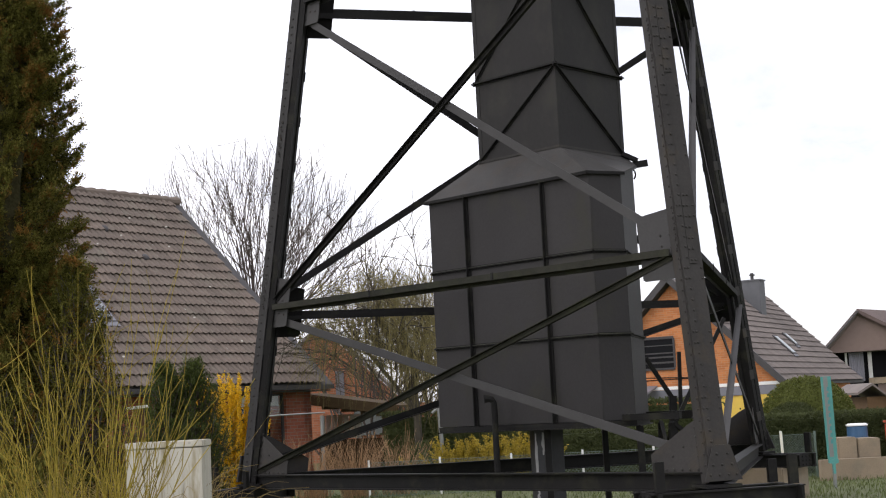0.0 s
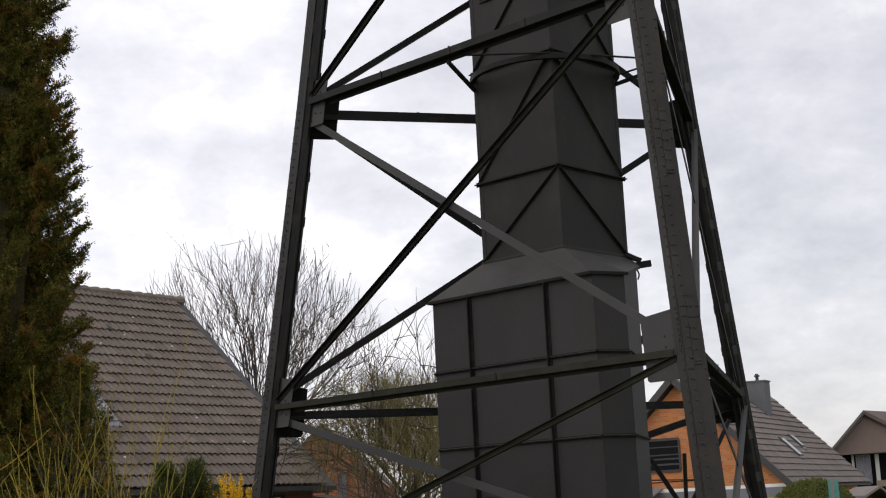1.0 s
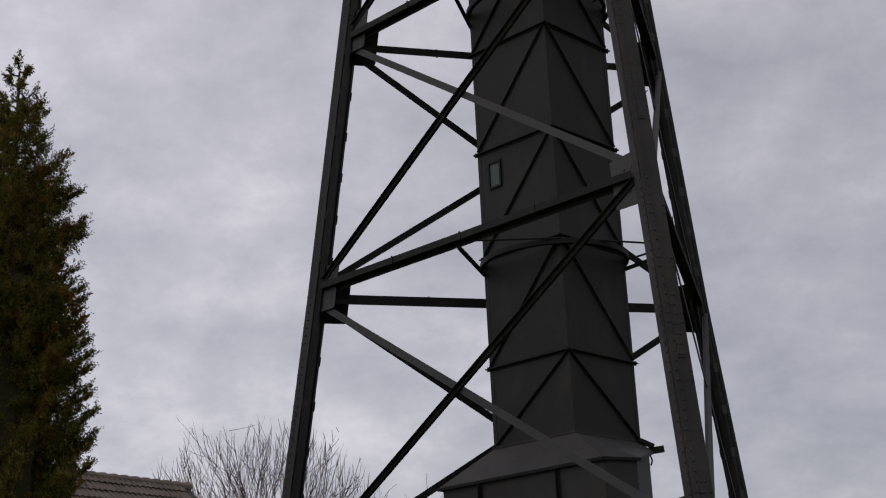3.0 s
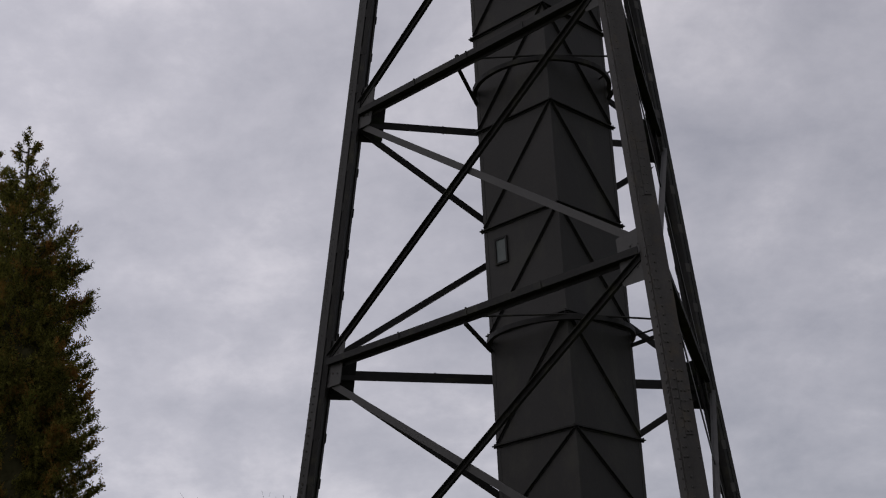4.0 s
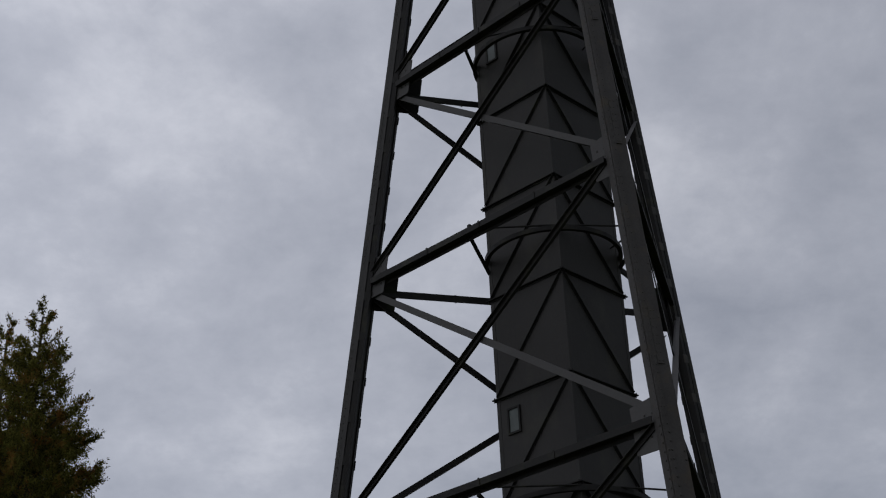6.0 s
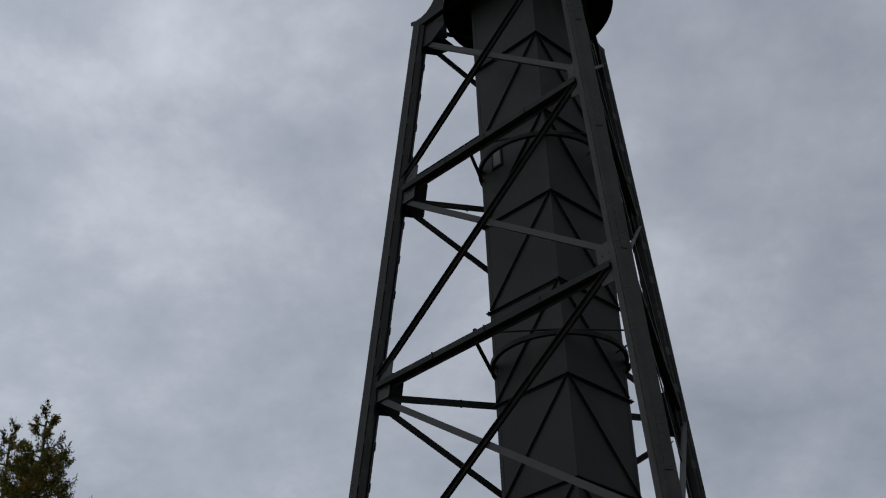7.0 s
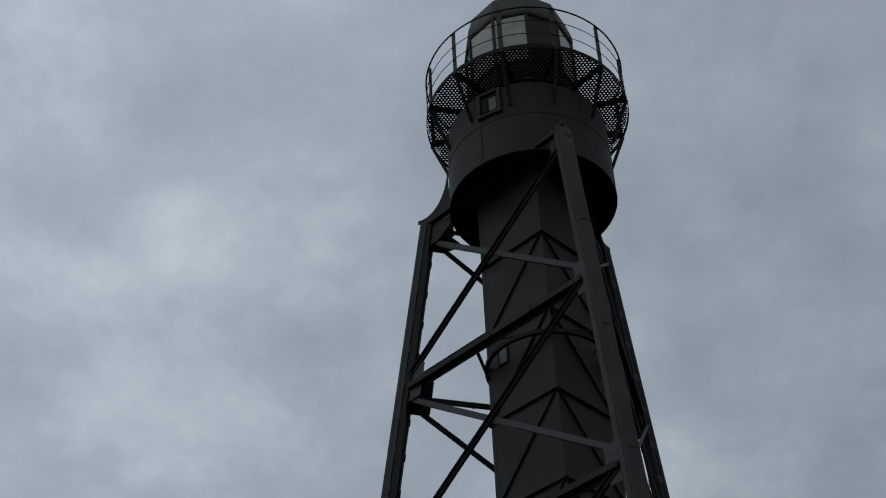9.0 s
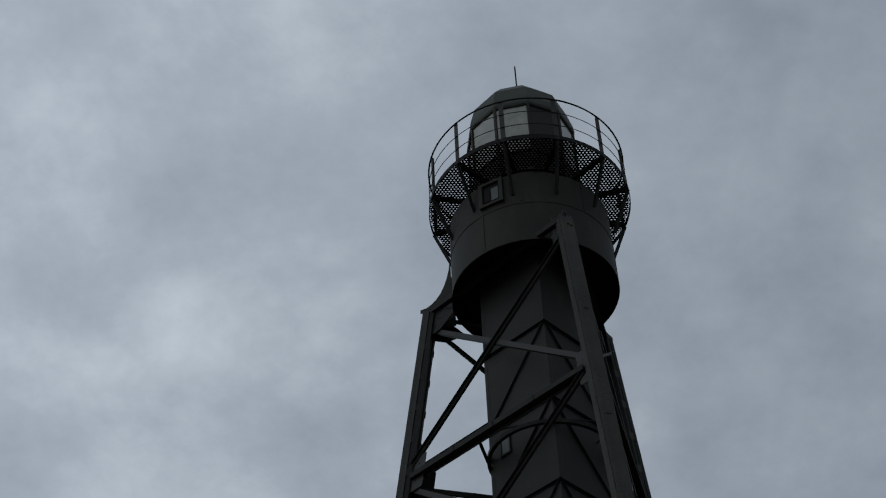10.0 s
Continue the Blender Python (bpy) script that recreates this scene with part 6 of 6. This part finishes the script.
for x in (-3.10, -1.02):
    part("post", bar((x, 36.6, -0.05), (x, 36.6, 1.68 if x > -2 else 2.0), 0.12, 0.12, (1, 0, 0)), TIMBER, pg)
for x in (-2.6, -2.1, -1.6, -1.2):
    part("rafter", bar((x, 36.7, 1.90 - (x + 3) * 0.172), (x + 0.4, 38.6, 1.90 - (x + 3) * 0.172), 0.06, 0.12), TIMBER, pg)

# orange gable house on the right
AP, N2 = Vector((9.0, 54.0, 6.2)), Vector((0.883, -0.47, 0))
RUN2, RISE2, LEN2 = 4.2, 4.2, 13.7
h2 = thing("brick_house", "orange brick gabled house with brown tiled roof and clad chimney", "house")
gl, gr = AP - N2 * RUN2 - Z3 * RISE2, AP + N2 * RUN2 - Z3 * RISE2
OV = 0.30
roof = part("roof", prism([gr - U2 * OV, gr + U2 * LEN2, AP + U2 * LEN2, AP - U2 * OV], (0, 0, -0.10)), SLATE, h2, "brown tiled roof")
m2 = slope_frame(gr - U2 * OV, U2, AP - gr)
tiled_slope(roof, m2, LEN2 + OV, (AP - gr).length + 0.05, 0.30, 0.36, 0.021, TILE_B, lambda x, y: x > 1.0 and y > 0.7 and x < 9.5, 5)
part("roof_far_side", prism([gl - U2 * OV, gl + U2 * LEN2, AP + U2 * LEN2, AP - U2 * OV], (0, 0, -0.10)), TILE_B, h2)
for e in (gl, gr):
    part("verge_board", bar(AP - U2 * (OV + 0.03) - Z3 * 0.02, e - U2 * (OV + 0.03) - Z3 * 0.02 + (e - AP).normalized() * 0.1, 0.24, 0.10, U2), SLATE, roof)
part("gable_wall", prism([gl + N2 * 0.25 - Z3 * 0.02, gr - N2 * 0.25 - Z3 * 0.02, AP - Z3 * 0.28], U2 * 0.3), BRICK_2, h2)
gw0, gw1 = gl + N2 * 0.25, gr - N2 * 0.25
wall_with_openings("wall", gw0, gw1, -0.1, 1.98, 0.3, [], BRICK_2, h2)
part("side_wall", prism([gw1 - Z3 * 2, gw1 + U2 * 12 - Z3 * 2, gw1 + U2 * 12, gw1], N2 * -0.3), BRICK_2, h2)
part("white_band", prism([gw0 - Z3 * 0.06 - U2 * 0.02, gw1 + N2 * 0.2 - Z3 * 0.06 - U2 * 0.02, gw1 + N2 * 0.2 + Z3 * 0.06 - U2 * 0.02, gw0 + Z3 * 0.06 - U2 * 0.02], U2 * -0.03), WHITE, h2, "white painted band")
# grey strip between the white band and the yellow front
part("fascia", prism([gw0 + N2 * 0.3 - Z3 * 0.40, gw1 - N2 * 0.1 - Z3 * 0.40, gw1 - N2 * 0.1 - Z3 * 0.07, gw0 + N2 * 0.3 - Z3 * 0.07], U2 * -0.08), ZINC, h2, "grey strip under the band")
part("yellow_bay", prism([gw0 + N2 * 5.0 - Z3 * 2, gw1 - N2 * 0.2 - Z3 * 2, gw1 - N2 * 0.2 - Z3 * 0.41, gw0 + N2 * 5.0 - Z3 * 0.41], U2 * -0.05), YELLOW, h2, "yellow painted ground floor front")
wm = gl + N2 * 3.55
win = thing("window", "", "")
win.parent = h2
for a, b, c, d, mat, off, nm in ((-0.75, 0.65, 2.75, 3.95, DARK, 0.03, "pane"), (-0.75, 0.65, 2.70, 2.78, SLATE, 0.07, "window_sill"), (-0.75, 0.65, 3.88, 3.98, SLATE, 0.06, "window_frame"), (-0.70, 0.60, 2.95, 3.02, SLATE, 0.045, "blind_slat"), (-0.70, 0.60, 3.32, 3.37, SLATE, 0.045, "blind_slat"), (-0.70, 0.60, 3.62, 3.66, SLATE, 0.045, "blind_slat"),
                                 (-0.75, 0.65, 3.16, 3.22, SLATE, 0.06, "window_frame"), (-0.79, -0.72, 2.78, 3.9, SLATE, 0.06, "window_frame"), (0.62, 0.69, 2.78, 3.9, SLATE, 0.06, "window_frame")):
    o = Vector((wm.x, wm.y, 0)) - U2 * 0.001
    part(nm, prism([o + N2 * a + Z3 * c, o + N2 * b + Z3 * c, o + N2 * b + Z3 * d, o + N2 * a + Z3 * d], U2 * -off), mat, win)
part("canopy", prism([gw0 + N2 * 0.4 - Z3 * 0.2 - U2 * 1.4, gw0 + N2 * 3.2 - Z3 * 0.2 - U2 * 1.4, gw0 + N2 * 3.2 + Z3 * 0.12 - U2 * 0.05, gw0 + N2 * 0.4 + Z3 * 0.12 - U2 * 0.05], (0, 0, -0.06)), ZINC, h2, "grey corrugated canopy")
cb = AP + U2 * 8.5 + N2 * 0.88 - Z3 * 0.28
ch = part("chimney", prism([cb - N2 * 0.42 - U2 * 0.4 - Z3 * 1.6, cb + N2 * 0.42 - U2 * 0.4 - Z3 * 1.6, cb + N2 * 0.42 + U2 * 0.4 - Z3 * 1.6, cb - N2 * 0.42 + U2 * 0.4 - Z3 * 1.6], (0, 0, 2.15)), CLAD, h2, "dark grey clad chimney")
part("chimney_cap", prism([cb - N2 * 0.46 - U2 * 0.44 + Z3 * 0.55, cb + N2 * 0.46 - U2 * 0.44 + Z3 * 0.55, cb + N2 * 0.46 + U2 * 0.44 + Z3 * 0.55, cb - N2 * 0.46 + U2 * 0.44 + Z3 * 0.55], (0, 0, 0.06)), CLAD, ch)
part_np("flue", *rod(cb + Z3 * 0.5, cb + Z3 * 0.92, 0.07, 10), SLATE, ch)
part_np("flue_cowl", *rod(cb + Z3 * 0.80, cb + Z3 * 0.86, 0.12, 10), SLATE, ch)
for x, y, w, l in ((5.6, 1.5, 0.62, 1.15), (7.9, 2.1, 0.5, 0.8)):
    sk = thing("roof_window", "", "")
    sk.parent = roof
    for a, b, c, d, h, mat, nm in ((0, w, 0, l, 0.12, SLATE, "frame"), (0.07, w - 0.07, 0.08, l - 0.08, 0.135, MILK, "pane"), (0, w, -0.1, 0.0, 0.10, ZINC, "apron")):
        part(nm, prism([m2 @ Vector((x + a, y + c, 0.02)), m2 @ Vector((x + b, y + c, 0.02)), m2 @ Vector((x + b, y + d, 0.02)), m2 @ Vector((x + a, y + d, 0.02))], m2.to_3x3() @ Vector((0, 0, h))), mat, sk)

# rendered house far right: a gable over a recessed upper floor with a balcony
h3 = thing("rendered_house", "beige rendered house with a dark brown roof and curtained balcony", "house")
P3 = Vector((20.78, 70, 5.55))
part("gable_wall", prism([P3 - Z3 * 0.15, P3 + Vector((-1.72, 0, -1.95)), P3 + Vector((-1.60, 0, -2.12)), P3 + Vector((3.2, -0.6, -2.05)), P3 + Vector((3.2, -0.6, -1.95))], (0.1, 0.4, 0)), PLASTER, h3)
part("roof_left", prism([P3 + Vector((0, -0.3, 0)), P3 + Vector((-1.98, -0.3, -2.02)), P3 + Vector((-1.98, -0.3, -2.2)), P3 + Vector((0, -0.3, -0.2))], (6, 7, 0)), TILE_B, h3)
part("roof_right", prism([P3 + Vector((0, -0.3, 0)), P3 + Vector((2.9, -0.9, -1.75)), P3 + Vector((2.9, -0.9, -1.93)), P3 + Vector((0, -0.3, -0.2))], (6, 7, 0)), TILE_ROOF_3, h3)
part("verge_board", bar(P3 + Vector((0.02, -0.34, -0.12)), P3 + Vector((-1.96, -0.34, -2.13)), 0.05, 0.2, (0, -1, 0)), SLATE, h3)
# Recess shade is put into the wall's near-black colour.
part("lower_wall", prism([P3 + Vector((-1.4, 0.9, -5.6)), P3 + Vector((3.0, 0.9, -5.6)), P3 + Vector((3.0, 0.9, -2.1)), P3 + Vector((-1.4, 0.9, -2.1))], (0.1, 0.4, 0)), DARK, h3, "recessed front with its shade put into a near-black colour")
for x0, x1, mat in ((-0.42, 0.30, ZINC), (0.52, 0.72, CURTAIN), (-0.62, -0.52, CURTAIN), (1.9, 2.6, ZINC)):
    bm = bmesh.new()
    n = max(2, int((x1 - x0) / 0.06))
    rim = [P3 + Vector((x0 + (x1 - x0) * k / n, 0.3 + 0.03 * (k % 2), 0)) for k in range(n + 1)]
    for a, b in zip(rim, rim[1:]):
        bm.faces.new([bm.verts.new(v) for v in (a - Z3 * 3.55, b - Z3 * 3.55, b - Z3 * 2.13, a - Z3 * 2.13)])
    bmesh.ops.remove_doubles(bm, verts=bm.verts, dist=0.001)
    bmesh.ops.solidify(bm, geom=bm.faces, thickness=0.02)
    part("curtain", bm, mat, h3)
part("balcony", prism([P3 + Vector((0.42, -0.8, -3.72)), P3 + Vector((3, -0.8, -3.72)), P3 + Vector((3, -0.8, -3.42)), P3 + Vector((0.42, -0.8, -3.42))], (0, 0.9, 0)), CONCRETE, h3, "balcony slab")
part("balcony_front", prism([P3 + Vector((0.62, -0.7, -4.5)), P3 + Vector((1.8, -0.7, -4.5)), P3 + Vector((1.8, -0.7, -3.75)), P3 + Vector((0.62, -0.7, -3.75))], (0, 0.05, 0)), PLASTER, h3)

# small brown shed
sh = thing("garden_shed", "small brown timber shed with a grey sheet roof", "shed")
part("wall", block(10.5, 11.0, 35.0, 36.6, -0.1, 1.40), WOOD, sh)
part("roof", prism([(10.22, 34.8, 1.52), (10.60, 34.8, 1.74), (11.05, 34.8, 1.36), (11.05, 34.8, 1.31), (10.60, 34.8, 1.68), (10.22, 34.8, 1.46)], (0, 2.2, 0)), TILE_B, sh)

# ---- garden things on the right ----
wall = part("low_concrete_wall", block(6.85, 10.5, 25.9, 26.15, -0.1, 0.355, bevel=0.012), CONCRETE)
tagged(wall, "low weathered concrete garden wall", "wall")
blk = part("concrete_block", block(7.27, 7.62, 26.25, 26.75, -0.1, 0.73, bevel=0.02), CONCRETE)
tagged(blk, "upright weathered concrete block behind the wall", "block", "concrete blocks")
blk = part("concrete_block", block(7.64, 8.05, 26.25, 26.75, -0.1, 0.70, bevel=0.02), CONCRETE)
tagged(blk, "upright weathered concrete block behind the wall", "block", "concrete blocks")
brl = thing("rain_barrel", "blue plastic rain barrel with a pale lid", "barrel", at=(7.92, 27.2, 0))
part("body", lathe([(0.15, -0.02), (0.19, 0.1), (0.20, 0.5), (0.19, 0.89), (0.18, 0.91)], (0, 0), 24), BLUE, brl)
part("lid", lathe([(0.001, 0.96), (0.17, 0.955), (0.205, 0.93), (0.205, 0.91), (0.18, 0.905)], (0, 0), 24), WHITE, brl, "pale grey lid")
crate = thing("plastic_crate", "stacked red plastic crate on the ground", "crate", at=(8.82, 27.4, 0))
part("body", block(-0.25, 0.25, -0.2, 0.2, -0.01, 0.93, bevel=0.02), REDP, crate)
part("rim", block(-0.27, 0.27, -0.22, 0.22, 0.93, 0.98, bevel=0.01), REDP, crate)

mk = thing("marker_post", "teal and white marker post with dark marks", "post", at=(6.50, 23.9, 0))
part("pole", bar((0.02, 0, -0.05), (0.02, 0, 0.30), 0.05, 0.05, (1, 0, 0)), GALV, mk)
part("collar", prism([(-0.06, -0.03, 0.46), (0.10, -0.03, 0.46), (0.10, -0.03, 0.40), (0.045, -0.03, 0.38), (0.045, -0.03, 0.22), (0.0, -0.03, 0.22), (0.0, -0.03, 0.38), (-0.06, -0.03, 0.40)], (0, 0.06, 0)), TEAL, mk)
part("board", prism([(-0.070, -0.02, 0.45), (0.090, -0.02, 0.45), (0.080, -0.02, 1.84), (-0.085, -0.02, 1.84)], (0, 0.04, 0)), TEAL, mk)
part("pale_stripe", prism([(-0.040, -0.022, 0.5), (0.030, -0.022, 0.5), (0.020, -0.022, 1.83), (-0.052, -0.022, 1.83)], (0, -0.004, 0)), GALV, mk)
for i in range(9):
    z = 0.72 + 0.11 * i
    part("mark_bar", prism([(-0.010, -0.0262, z), (0.035, -0.0262, z), (0.042, -0.0262, z + 0.07), (0.0, -0.0262, z + 0.07)], (0, -0.003, 0)), TEAL_DARK, mk)


def wire_fence(name, label, p, q, h, posts, post_mat, mesh=0.12):
    p, q = Vector(p), Vector(q)
    f = thing(name, label, "fence")
    for i in range(posts):
        o = p + (q - p) * (i / (posts - 1))
        part_np("post", *rod(o - Z3 * 0.05, o + Z3 * (h + 0.05), 0.022, 8), post_mat, f)
    paths = []
    L = (q - p).length
    n = int((L + h) / mesh)
    for s in (1, -1):
        for i in range(n):
            a0 = i * mesh - h
            x0, x1 = max(a0, 0), min(a0 + h, L)
            if x1 <= x0:
                continue
            za, zb = x0 - a0, x1 - a0
            if s < 0:
                za, zb = h - za, h - zb
            way = (q - p) / L
            paths.append([(np.array(p + way * x0 + Z3 * za), 0.0035), (np.array(p + way * x1 + Z3 * zb), 0.0035)])
    for z in (0.02, h):
        paths.append([(np.array(p + Z3 * z), 0.005), (np.array(q + Z3 * z), 0.005)])
    part_np("wire_mesh", *tube_mesh(paths, 3), WIRE if post_mat is not GALV else GALV, f, kind="stuff")
    return f


fence = wire_fence("wire_fence", "low green wire fence with one pale post", (6.1, 27.2, 0), (7.1, 27.2, 0), 0.80, 2, WIRE, 0.05)
part_np("pale_post", *rod((6.47, 27.18, -0.05), (6.45, 27.18, 0.88), 0.026, 8), CREAM, fence, "pale yellowish post")
wire_fence("wire_fence", "low silver wire garden fence with pale posts", (-1.45, 27.6, 0), (5.45, 27.6, 0), 0.66, 6, WHITE, 0.07)

# clothes line posts and their bar
cl = thing("clothes_line_frame", "galvanised clothes line posts with a top bar", "frame")
for a, b, r in (((-2.52, 30, -0.05), (-2.52, 30, 1.62), 0.037), ((0.02, 30.5, -0.05), (-0.05, 30.5, 1.68), 0.045)):
    part_np("post", *rod(a, b, r, 10), GALV, cl)
for a, b, r in (((-4.4, 30, 1.66), (-2.45, 30, 1.68), 0.015), ((-0.2, 30.5, 1.55), (-0.02, 30.5, 1.70), 0.03)):
    part_np("bar", *rod(a, b, r, 8), GALV, cl)
